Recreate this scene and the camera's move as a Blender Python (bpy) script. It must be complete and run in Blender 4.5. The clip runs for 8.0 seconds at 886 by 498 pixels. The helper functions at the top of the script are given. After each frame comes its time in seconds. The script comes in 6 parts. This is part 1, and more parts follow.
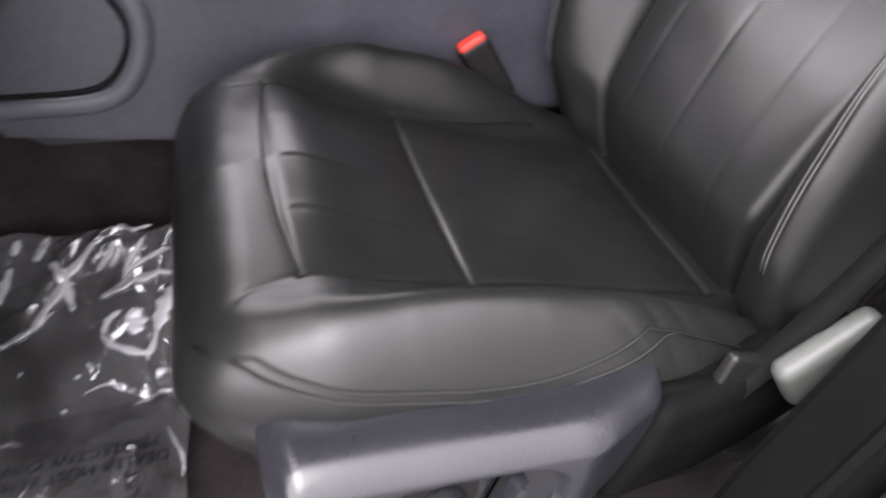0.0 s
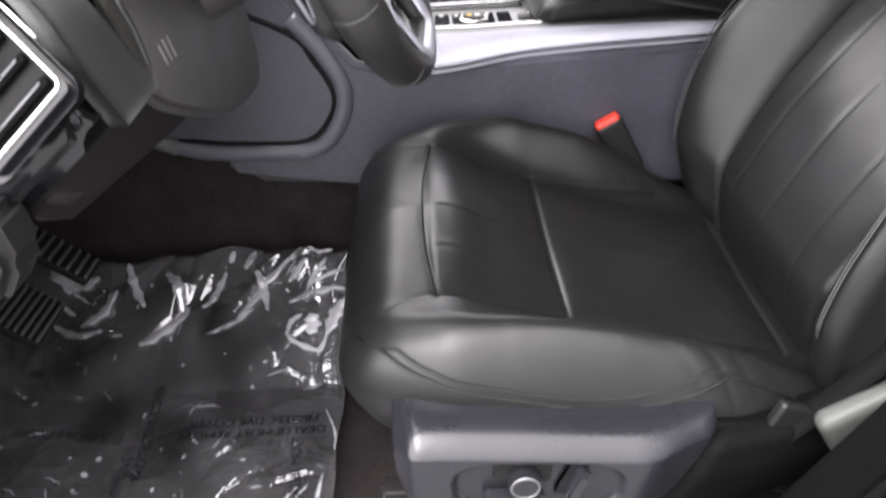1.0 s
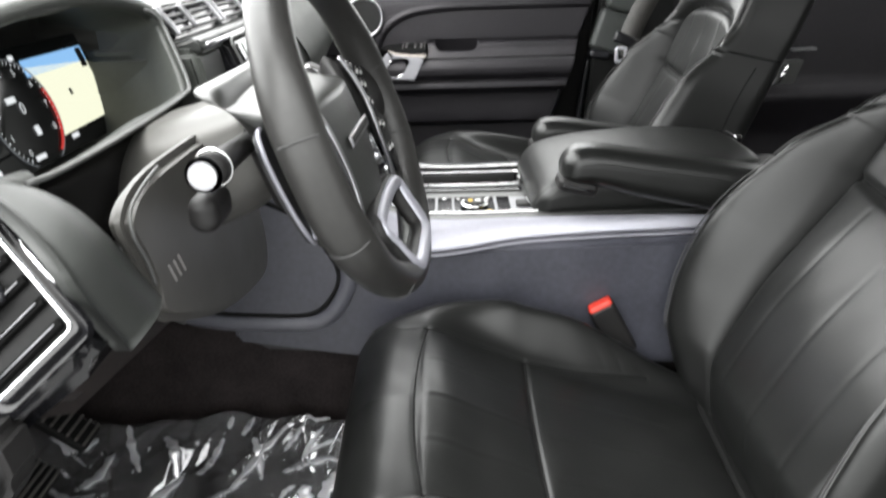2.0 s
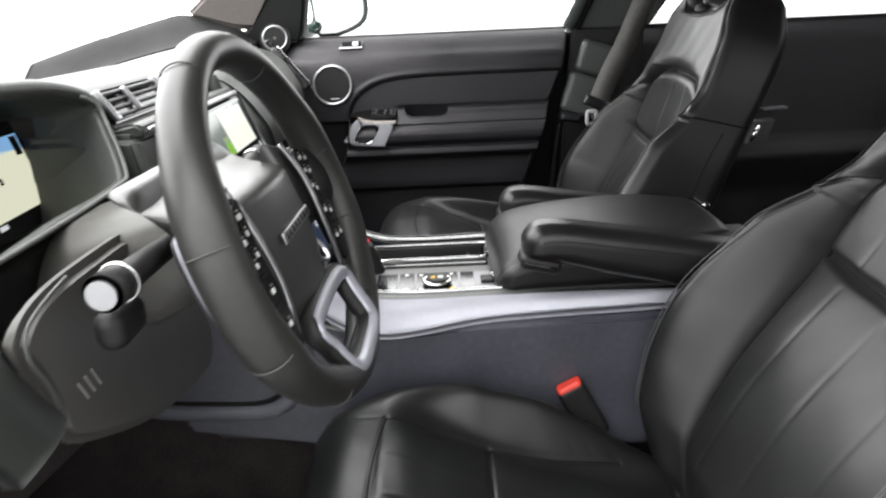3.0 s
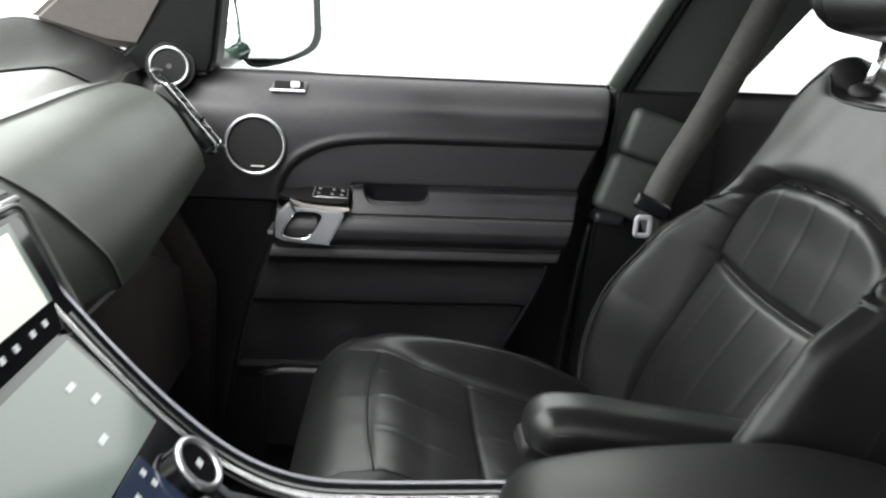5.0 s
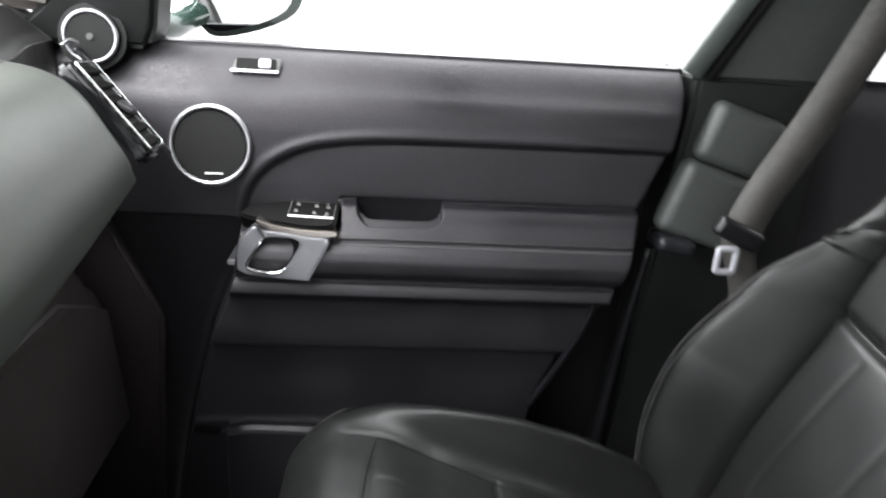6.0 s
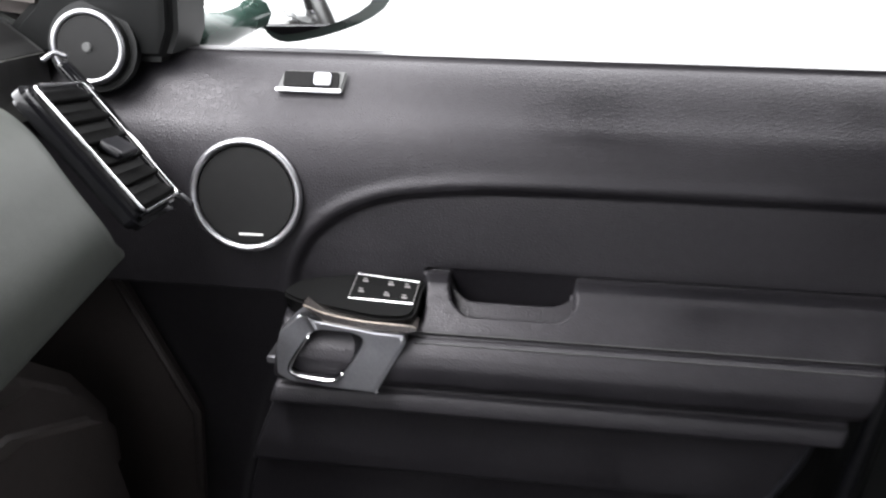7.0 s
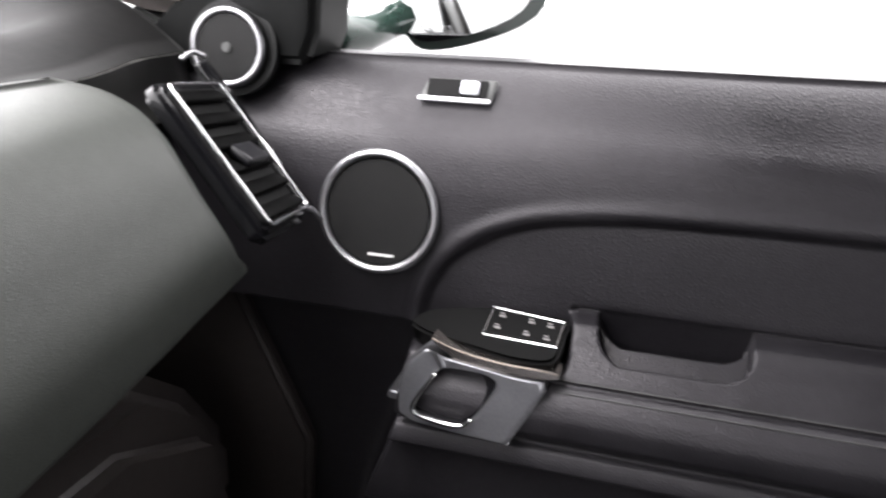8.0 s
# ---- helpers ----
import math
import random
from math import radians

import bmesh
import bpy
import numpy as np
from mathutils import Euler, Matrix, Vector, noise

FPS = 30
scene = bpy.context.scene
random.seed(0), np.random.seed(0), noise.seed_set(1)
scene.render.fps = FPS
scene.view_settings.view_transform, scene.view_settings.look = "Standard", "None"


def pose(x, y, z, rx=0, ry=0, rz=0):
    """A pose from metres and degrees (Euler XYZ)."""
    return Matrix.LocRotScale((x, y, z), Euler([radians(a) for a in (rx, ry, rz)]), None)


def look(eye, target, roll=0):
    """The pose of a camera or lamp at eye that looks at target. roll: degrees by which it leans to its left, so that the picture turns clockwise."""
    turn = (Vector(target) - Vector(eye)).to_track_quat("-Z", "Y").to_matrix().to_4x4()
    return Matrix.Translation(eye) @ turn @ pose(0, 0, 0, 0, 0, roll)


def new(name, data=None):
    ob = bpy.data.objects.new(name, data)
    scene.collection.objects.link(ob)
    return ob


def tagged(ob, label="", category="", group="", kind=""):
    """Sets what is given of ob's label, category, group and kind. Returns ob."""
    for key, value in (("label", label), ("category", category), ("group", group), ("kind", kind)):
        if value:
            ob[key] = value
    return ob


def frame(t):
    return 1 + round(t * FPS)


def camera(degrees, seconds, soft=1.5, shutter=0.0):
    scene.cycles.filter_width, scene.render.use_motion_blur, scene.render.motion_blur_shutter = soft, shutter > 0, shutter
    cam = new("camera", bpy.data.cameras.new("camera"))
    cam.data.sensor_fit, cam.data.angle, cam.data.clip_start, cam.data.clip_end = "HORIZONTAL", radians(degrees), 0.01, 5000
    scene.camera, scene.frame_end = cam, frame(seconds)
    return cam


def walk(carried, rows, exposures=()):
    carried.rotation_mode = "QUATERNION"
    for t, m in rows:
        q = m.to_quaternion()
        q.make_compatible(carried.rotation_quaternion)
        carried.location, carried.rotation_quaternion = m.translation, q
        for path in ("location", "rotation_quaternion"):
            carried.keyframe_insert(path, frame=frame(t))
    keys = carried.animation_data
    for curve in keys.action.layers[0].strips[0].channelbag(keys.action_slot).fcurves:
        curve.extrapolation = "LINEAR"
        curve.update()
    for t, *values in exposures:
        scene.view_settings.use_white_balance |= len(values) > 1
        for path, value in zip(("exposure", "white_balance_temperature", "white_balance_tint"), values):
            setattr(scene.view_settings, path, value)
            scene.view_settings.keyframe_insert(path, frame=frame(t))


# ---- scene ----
cam = camera(62.5, 8.0, 2.2, 0.5)
PATH = [
    (0, (0.19, -1.004, 0.653), (0.604, 0.543, -0.544), -0.7),
    (0.5, (0.19, -1.102, 0.686), (0.309, 0.508, -0.494), -1.5),
    (1, (0.204, -1.15, 0.738), (0.205, 0.538, -0.335), -3.2),
    (1.5, (0.217, -1.155, 0.78), (0.208, 0.608, -0.163), -2.5),
    (2, (0.23, -1.147, 0.815), (0.208, 0.702, 0.054), -1.7),
    (2.2, (0.236, -1.142, 0.824), (0.202, 0.723, 0.104), -2.0),
    (3.3, (0.289, -1.048, 0.844), (0.305, 0.853, 0.225), -2.7),
    (3.5, (0.294, -1.001, 0.849), (0.296, 0.905, 0.244), -2.4),
    (4, (0.294, -0.812, 0.872), (0.353, 1.112, 0.329), -0.9),
    (4.5, (0.276, -0.602, 0.881), (0.387, 1.319, 0.338), 0.5),
    (4.7, (0.265, -0.533, 0.879), (0.392, 1.378, 0.302), 2.7),
    (5.8, (0.231, -0.208, 0.874), (0.406, 1.672, 0.217), 2.5),
    (6, (0.239, -0.136, 0.873), (0.399, 1.726, 0.161), 3.8),
    (6.5, (0.269, 0.031, 0.866), (0.211, 1.897, 0.149), 4.2),
    (7, (0.261, 0.165, 0.847), (0.051, 2.017, 0.12), 1.1),
    (7.5, (0.239, 0.232, 0.826), (-0.092, 2.068, 0.106), 0.8),
    (8, (0.227, 0.229, 0.829), (-0.296, 2.034, 0.146), 1.5),
]
walk(cam, [(t, look(eye, target, roll)) for t, eye, target, roll in PATH], [(0, 0.72, 6500, 20), (0.5, 0.46, 6500, 20), (1, 0.64, 6500, 16), (1.5, 0.72, 6500, 10), (2.2, 0.40, 6500, 8), (3.5, 0.03, 6500, 9), (4.7, 0.12, 6500, 4), (5.8, 0.62, 6400, 9), (6.5, 0.93, 6350, 8), (7.2, 0.40, 6400, 13), (8, 0.37, 6500, 14)])

# ---- light: a white, evenly lit hall round the car ----
world = bpy.data.worlds.new("white_hall")
scene.world = world
world.use_nodes = True
wn, wl = world.node_tree.nodes, world.node_tree.links
bg = wn["Background"]
# white all round, brighter towards the lit ceiling before the car
wc = wn.new("ShaderNodeTexCoord")
ws = wn.new("ShaderNodeVectorMath")
ws.operation = "DOT_PRODUCT"
ws.inputs[1].default_value = Vector((-0.60, 0.26, 0.74)).normalized()
wl.new(wc.outputs["Generated"], ws.inputs[0])
wr = wn.new("ShaderNodeMapRange")
wr.inputs["From Min"].default_value, wr.inputs["From Max"].default_value = -0.4, 1.0
wr.inputs["To Min"].default_value, wr.inputs["To Max"].default_value = 1.3, 8.0
wl.new(ws.outputs["Value"], wr.inputs["Value"])
wl.new(wr.outputs[0], bg.inputs["Strength"])
bg.inputs["Color"].default_value = (1.0, 1.0, 1.0, 1)
sun = new("sun", bpy.data.lights.new("sun", "SUN"))
sun.data.energy, sun.data.angle, sun.data.color = 2.8, radians(32), (1.0, 0.985, 0.97)
sun.matrix_world = look((-1.2, -1.4, 4.0), (0.0, 0.0, 0.3))


# ---- materials ----
def mat(name, base, rough=0.5, metal=0.0, grain=0.0, grain_size=400.0, vary=0.25, blotch=9.0, coat=0.0, spec=0.5, wear=0.0, cells=False, uneven=0.07):
    """A procedural material: base colour with two scales of variation, uneven gloss and a fine relief."""
    m = bpy.data.materials.new(name)
    m.use_nodes = True
    n, l = m.node_tree.nodes, m.node_tree.links
    b = n["Principled BSDF"]
    co = n.new("ShaderNodeTexCoord")
    big = n.new("ShaderNodeTexNoise")
    big.inputs["Scale"].default_value, big.inputs["Detail"].default_value = blotch, 5
    l.new(co.outputs["Object"], big.inputs["Vector"])
    small = n.new("ShaderNodeTexNoise")
    small.inputs["Scale"].default_value, small.inputs["Detail"].default_value = blotch * 14, 3
    l.new(co.outputs["Object"], small.inputs["Vector"])
    mixn = n.new("ShaderNodeMath")
    mixn.operation = "ADD"
    l.new(big.outputs["Fac"], mixn.inputs[0])
    l.new(small.outputs["Fac"], mixn.inputs[1])
    ramp = n.new("ShaderNodeMapRange")
    ramp.inputs["From Min"].default_value, ramp.inputs["From Max"].default_value = 0.6, 1.4
    ramp.inputs["To Min"].default_value, ramp.inputs["To Max"].default_value = 1 - vary, 1 + vary
    l.new(mixn.outputs[0], ramp.inputs["Value"])
    sc = n.new("ShaderNodeVectorMath")
    sc.operation = "SCALE"
    sc.inputs[0].default_value = base
    l.new(ramp.outputs[0], sc.inputs["Scale"])
    l.new(sc.outputs[0], b.inputs["Base Color"])
    rr = n.new("ShaderNodeMapRange")
    rr.inputs["From Min"].default_value, rr.inputs["From Max"].default_value = 0.3, 0.7
    rr.inputs["To Min"].default_value, rr.inputs["To Max"].default_value = max(0.02, rough - uneven - wear), min(1, rough + uneven)
    l.new(big.outputs["Fac"], rr.inputs["Value"])
    l.new(rr.outputs[0], b.inputs["Roughness"])
    b.inputs["Metallic"].default_value = metal
    b.inputs["Specular IOR Level"].default_value = spec
    b.inputs["Coat Weight"].default_value = coat
    b.inputs["Coat Roughness"].default_value = 0.06
    if grain:
        if cells:
            tex = n.new("ShaderNodeTexVoronoi")
            tex.feature = "DISTANCE_TO_EDGE"
            out = "Distance"
        else:
            tex = n.new("ShaderNodeTexNoise")
            tex.inputs["Detail"].default_value = 2
            out = "Fac"
        tex.inputs["Scale"].default_value = grain_size
        l.new(co.outputs["Object"], tex.inputs["Vector"])
        bump = n.new("ShaderNodeBump")
        bump.inputs["Strength"].default_value, bump.inputs["Distance"].default_value = grain, 0.0006
        l.new(tex.outputs[out], bump.inputs["Height"])
        l.new(bump.outputs[0], b.inputs["Normal"])
    return m


def glow(name, colour, strength):
    m = bpy.data.materials.new(name)
    m.use_nodes = True
    b = m.node_tree.nodes["Principled BSDF"]
    b.inputs["Base Color"].default_value = (0.01, 0.01, 0.01, 1)
    b.inputs["Roughness"].default_value = 0.12
    b.inputs["Emission Color"].default_value = (*colour, 1)
    b.inputs["Emission Strength"].default_value = strength
    return m


LEATHER = mat("black_leather", (0.0085, 0.0088, 0.0085), 0.36, uneven=0.03, vary=0.15, grain=0.14, grain_size=520, cells=True, spec=0.43)
LEATHER_SOFT = mat("black_soft_leather", (0.0092, 0.0096, 0.0092), 0.42, uneven=0.03, vary=0.15, grain=0.14, grain_size=600, cells=True, spec=0.36)
HUB = mat("black_hub_skin", (0.030, 0.031, 0.029), 0.36, grain=0.3, grain_size=700, cells=True, vary=0.1, spec=0.9, uneven=0.03)
PLATE = mat("grey_satin_plate", (0.085, 0.087, 0.085), 0.42, metal=0.0, vary=0.06)
DASHDARK = mat("dark_dash_skin", (0.030, 0.032, 0.030), 0.42, grain=0.3, grain_size=700, cells=True, vary=0.12)
KNEE = mat("brown_grey_panel", (0.072, 0.070, 0.065), 0.38, grain=0.15, grain_size=700, vary=0.1)
DASH = mat("charcoal_dash_skin", (0.053, 0.057, 0.052), 0.44, grain=0.4, grain_size=700, cells=True, vary=0.12, spec=0.4)
DOORSKIN = mat("black_door_skin", (0.0138, 0.0128, 0.0152), 0.46, spec=0.50, grain=0.8, grain_size=430, cells=True, vary=0.30, uneven=0.12)
DOORSKIN.node_tree.nodes["Principled BSDF"].inputs["Specular Tint"].default_value = (1.0, 0.97, 1.0, 1)
PLASTIC = mat("black_hard_plastic", (0.012, 0.0115, 0.0115), 0.5, spec=0.3, grain=0.4, grain_size=800)
CONSOLESIDE = mat("blue_grey_console_plastic", (0.050, 0.051, 0.064), 0.40, grain=0.14, grain_size=800)
GREYPLASTIC = mat("dark_grey_plastic", (0.010, 0.010, 0.012), 0.33, grain=0.14, grain_size=800)
COVERGREY = mat("grey_seat_cover_plastic", (0.014, 0.014, 0.017), 0.30, grain=0.12, grain_size=800, vary=0.12)
KNOBRING = mat("dull_silver_ring", (0.20, 0.20, 0.21), 0.35, metal=0.8, vary=0.06)
HANDLEMETAL = mat("brushed_handle_metal", (0.34, 0.34, 0.36), 0.36, metal=0.9, grain=0.1, grain_size=900, vary=0.12, blotch=30)
WARMTRIM = mat("warm_bright_trim", (0.62, 0.57, 0.53), 0.22, metal=1.0, vary=0.06)
KNEERIM = mat("satin_blue_grey_rim", (0.085, 0.086, 0.102), 0.34, grain=0.1, grain_size=800, vary=0.1)
GLOSS = mat("piano_black", (0.006, 0.006, 0.007), 0.08, vary=0.05)
SATIN = mat("satin_silver_paint", (0.60, 0.60, 0.65), 0.42, metal=0.35, grain=0.1, grain_size=900, vary=0.05)
PILLARCLOTH = mat("brown_grey_pillar_cloth", (0.15, 0.133, 0.125), 0.85, grain=0.6, grain_size=900, vary=0.1)
SILVER = mat("satin_aluminium", (0.50, 0.50, 0.52), 0.34, metal=1.0, grain=0.1, grain_size=900, vary=0.06)
CHROME = mat("bright_chrome", (0.82, 0.82, 0.83), 0.1, metal=1.0, vary=0.03)
GLOVE = mat("brown_black_lower_dash_skin", (0.032, 0.027, 0.026), 0.5, grain=0.4, grain_size=700, cells=True, vary=0.2)
CARPET = mat("black_carpet", (0.024, 0.020, 0.020), 0.95, grain=1.0, grain_size=900, vary=0.5, blotch=20, spec=0.1)
RUBBER = mat("black_rubber", (0.010, 0.010, 0.010), 0.65, grain=0.3, grain_size=500, spec=0.15)
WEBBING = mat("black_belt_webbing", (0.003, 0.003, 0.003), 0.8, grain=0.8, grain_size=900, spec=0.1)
DASHTOP = mat("glare_dash_top_skin", (0.040, 0.040, 0.037), 0.36, grain=0.3, grain_size=700, cells=True, vary=0.15)
# the sheen stands in for windscreen glare on the dash top
DASHTOP.node_tree.nodes["Principled BSDF"].inputs["Sheen Weight"].default_value = 0.15
DASHTOP.node_tree.nodes["Principled BSDF"].inputs["Sheen Roughness"].default_value = 0.35
SIDETRIM = mat("satin_silver_side_trim", (0.40, 0.40, 0.45), 0.40, metal=0.4, grain=0.1, grain_size=900, vary=0.06)
# rim leather with a raised base that imitates haze and flare
RIMSKIN = mat("hazed_rim_leather", (0.022, 0.0215, 0.0205), 0.40, uneven=0.04, vary=0.2, grain=0.12, grain_size=600, cells=True)
RED = mat("red_button_plastic", (0.55, 0.035, 0.02), 0.5, vary=0.05)
HEADLINER = mat("grey_headliner_cloth", (0.09, 0.084, 0.078), 0.9, grain=0.6, grain_size=900, vary=0.08)
PILLAR = mat("black_pillar_trim", (0.011, 0.0115, 0.0115), 0.48, grain=0.3, grain_size=900, spec=0.35)
THREAD = mat("grey_black_thread", (0.05, 0.05, 0.05), 0.7)
SEAM = mat("black_seam", (0.004, 0.004, 0.004), 0.8, spec=0.2)
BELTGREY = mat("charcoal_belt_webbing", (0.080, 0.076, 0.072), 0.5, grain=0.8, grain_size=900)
FRAMEGREY = mat("grey_green_frame_paint", (0.075, 0.085, 0.08), 0.45, vary=0.1)
PILLARTRIM = mat("grey_black_pillar_cloth", (0.055, 0.060, 0.057), 0.5, grain=0.3, grain_size=900, vary=0.15)
MARK = mat("white_print", (0.75, 0.75, 0.75), 0.5, vary=0.03)
PAINT = mat("dark_body_paint", (0.02, 0.045, 0.035), 0.25, coat=1.0, vary=0.04)
SILVERPAINT = mat("pale_grey_body_paint", (0.5, 0.5, 0.51), 0.3, coat=0.6, vary=0.04)
HALLFLOOR = mat("grey_hall_floor", (0.13, 0.13, 0.13), 0.6, vary=0.05, blotch=2)
MESHGRILLE = mat("black_speaker_mesh", (0.006, 0.006, 0.006), 0.55, grain=0.5, grain_size=1300, cells=True, spec=0.3)
PILLARBLACK = mat("dull_black_pillar_trim", (0.0030, 0.0030, 0.0030), 0.6, grain=0.4, grain_size=900, spec=0.04)
FELT = mat("grey_felt", (0.22, 0.21, 0.21), 0.8, grain=0.5, grain_size=500)


# ---- mesh helpers ----
def mesh_of(name, verts, faces, material, smooth=True):
    me = bpy.data.meshes.new(name)
    me.from_pydata([tuple(map(float, v)) for v in verts], [], [tuple(int(i) for i in f) for f in faces])
    me.materials.append(material)
    if smooth:
        me.polygons.foreach_set("use_smooth", [True] * len(me.polygons))
    me.update()
    return me


def part(name, data, material, parent=None, label="", smooth=True):
    """Links one mesh object, under its thing or part."""
    if isinstance(data, bmesh.types.BMesh):
        me = bpy.data.meshes.new(name)
        bmesh.ops.recalc_face_normals(data, faces=data.faces[:])
        data.to_mesh(me)
        data.free()
        me.materials.append(material)
        if smooth:
            me.polygons.foreach_set("use_smooth", [True] * len(me.polygons))
            me.set_sharp_from_angle(angle=radians(38))
    else:
        me = mesh_of(name, data[0], data[1], material, smooth)
    ob = new(name, me)
    if parent is not None:
        ob.parent = parent
    return tagged(ob, label)


def thing(name, label, category, at=(0, 0, 0), group="", kind=""):
    ob = new(name, None)
    ob.location = at
    ob.empty_display_size = 0.05
    return tagged(ob, label, category, group, kind)


def prof(x, xs, ys):
    """A smooth profile through the given points, without overshoot."""
    xs, ys, x = np.array(xs, float), np.array(ys, float), np.asarray(x, float)
    h = np.diff(xs)
    d = np.diff(ys) / h
    m = np.zeros(len(xs))
    for i in range(1, len(xs) - 1):
        if d[i - 1] * d[i] > 0:
            w1, w2 = 2 * h[i] + h[i - 1], h[i] + 2 * h[i - 1]
            m[i] = (w1 + w2) / (w1 / d[i - 1] + w2 / d[i])
    m[0], m[-1] = d[0], d[-1]
    q = np.clip(x, xs[0], xs[-1])
    i = np.clip(np.searchsorted(xs, q, side="right") - 1, 0, len(h) - 1)
    t = (q - xs[i]) / h[i]
    return (2 * t ** 3 - 3 * t * t + 1) * ys[i] + (t ** 3 - 2 * t * t + t) * h[i] * m[i] + (3 * t * t - 2 * t ** 3) * ys[i + 1] + (t ** 3 - t * t) * h[i] * m[i + 1]


def step(v, a, b):
    t = np.clip((v - a) / (b - a), 0, 1)
    return t * t * (3 - 2 * t)


def spline(points, n, closed=False):
    """Points on a smooth curve through the given ones."""
    p = np.array(points, float)
    k = len(p)
    out = []
    spans = k if closed else k - 1
    for s in range(spans):
        if closed:
            a, b, c, d = p[(s - 1) % k], p[s], p[(s + 1) % k], p[(s + 2) % k]
        else:
            a, b, c, d = p[max(s - 1, 0)], p[s], p[s + 1], p[min(s + 2, k - 1)]
        for i in range(n):
            t = i / n
            out.append(0.5 * (2 * b + (c - a) * t + (2 * a - 5 * b + 4 * c - d) * t * t + (3 * b - a - 3 * c + d) * t ** 3))
    if not closed:
        out.append(p[-1])
    return np.array(out)


def tube(points, radius, seg=8, closed=False, flat=1.0, up=(0, 0, 1)):
    """A round (or flattened) rod along the points; radius may vary."""
    p = np.array(points, float)
    rad = np.broadcast_to(np.array(radius, float), (len(p),))
    apart = np.concatenate(([True], np.linalg.norm(np.diff(p, axis=0), axis=1) > 1e-7))
    p, rad = p[apart], rad[apart]
    k = len(p)
    tang = np.roll(p, -1, 0) - np.roll(p, 1, 0)
    if not closed:
        tang[0], tang[-1] = p[1] - p[0], p[-1] - p[-2]
    still = np.linalg.norm(tang, axis=1) < 1e-9
    tang[still] = (p - np.roll(p, 1, 0))[still]
    tang /= np.linalg.norm(tang, axis=1)[:, None]
    verts, faces = [], []
    nrm = np.cross(tang[0], np.array(up, float))
    if np.linalg.norm(nrm) < 1e-3:
        nrm = np.cross(tang[0], (1, 0, 0))
    nrm /= np.linalg.norm(nrm)
    for i in range(k):
        nrm = nrm - tang[i] * (nrm @ tang[i])
        nrm /= np.linalg.norm(nrm)
        bi = np.cross(tang[i], nrm)
        for j in range(seg):
            a = 2 * math.pi * j / seg
            verts.append(p[i] + rad[i] * (math.cos(a) * nrm + flat * math.sin(a) * bi))
    for i in range(k if closed else k - 1):
        for j in range(seg):
            a, b = i * seg + j, i * seg + (j + 1) % seg
            c, d = ((i + 1) % k) * seg + (j + 1) % seg, ((i + 1) % k) * seg + j
            faces.append((a, b, c, d))
    if not closed:
        faces.append(tuple(range(seg))[::-1])
        faces.append(tuple((k - 1) * seg + j for j in range(seg)))
    return np.array(verts), faces


def rbox(size, r, n=(6, 6, 6), k=4, f=None):
    """A box with rounded edges about the origin, its surface cut into n cells a side; f reshapes its points."""
    h = np.array(size, float) / 2
    r = min(r, h.min() * 0.999)
    ax = []
    for i in range(3):
        inner = np.linspace(-(h[i] - r), h[i] - r, n[i] + 1)
        edge = h[i] - r + r * np.tan(np.linspace(0, math.pi / 4, k + 1))[1:]
        ax.append(np.concatenate((-edge[::-1], inner, edge)))
    verts, faces, seen = [], [], {}

    def vid(i, j, m):
        key = (i, j, m)
        if key not in seen:
            seen[key] = len(verts)
            verts.append((ax[0][i], ax[1][j], ax[2][m]))
        return seen[key]

    X, Y, Z = (len(a) - 1 for a in ax)
    for m, flip in ((0, 1), (Z, 0)):
        for i in range(X):
            for j in range(Y):
                q = (vid(i, j, m), vid(i + 1, j, m), vid(i + 1, j + 1, m), vid(i, j + 1, m))
                faces.append(q[::-1] if flip else q)
    for j, flip in ((0, 0), (Y, 1)):
        for i in range(X):
            for m in range(Z):
                q = (vid(i, j, m), vid(i + 1, j, m), vid(i + 1, j, m + 1), vid(i, j, m + 1))
                faces.append(q[::-1] if flip else q)
    for i, flip in ((0, 1), (X, 0)):
        for j in range(Y):
            for m in range(Z):
                q = (vid(i, j, m), vid(i, j + 1, m), vid(i, j + 1, m + 1), vid(i, j, m + 1))
                faces.append(q[::-1] if flip else q)
    v = np.array(verts)
    q = np.clip(v, -(h - r), h - r)
    d = v - q
    ln = np.linalg.norm(d, axis=1)[:, None]
    v = q + r * d / np.maximum(ln, 1e-9)
    if f is not None:
        v = f(v)
    return v, faces


def moved(data, m):
    v, faces = data
    a = np.array(m)
    return v @ a[:3, :3].T + a[:3, 3], faces


def joined(*datas):
    verts, faces, at = [], [], 0
    for v, fs in datas:
        verts.append(np.array(v))
        faces += [tuple(i + at for i in f) for f in fs]
        at += len(v)
    return np.concatenate(verts), faces


def sheet(fn, us, vs, back=0.0, axis=(0, 1, 0)):
    """A surface over a grid of u and v; with back it has that thickness along the axis."""
    U, V = np.meshgrid(us, vs, indexing="ij")
    P = fn(U.ravel(), V.ravel())
    a, b = len(us), len(vs)
    faces = [(i * b + j, (i + 1) * b + j, (i + 1) * b + j + 1, i * b + j + 1) for i in range(a - 1) for j in range(b - 1)]
    if back:
        N = len(P)
        P = np.concatenate((P, P + back * np.array(axis, float)))
        faces += [tuple(q + N for q in f[::-1]) for f in faces]
        rim = [i * b for i in range(a)] + [(a - 1) * b + j for j in range(1, b)] + [i * b + b - 1 for i in range(a - 2, -1, -1)] + [j for j in range(b - 2, 0, -1)]
        faces += [(rim[i - 1], rim[i], rim[i] + N, rim[i - 1] + N) for i in range(len(rim))]
    return P, faces


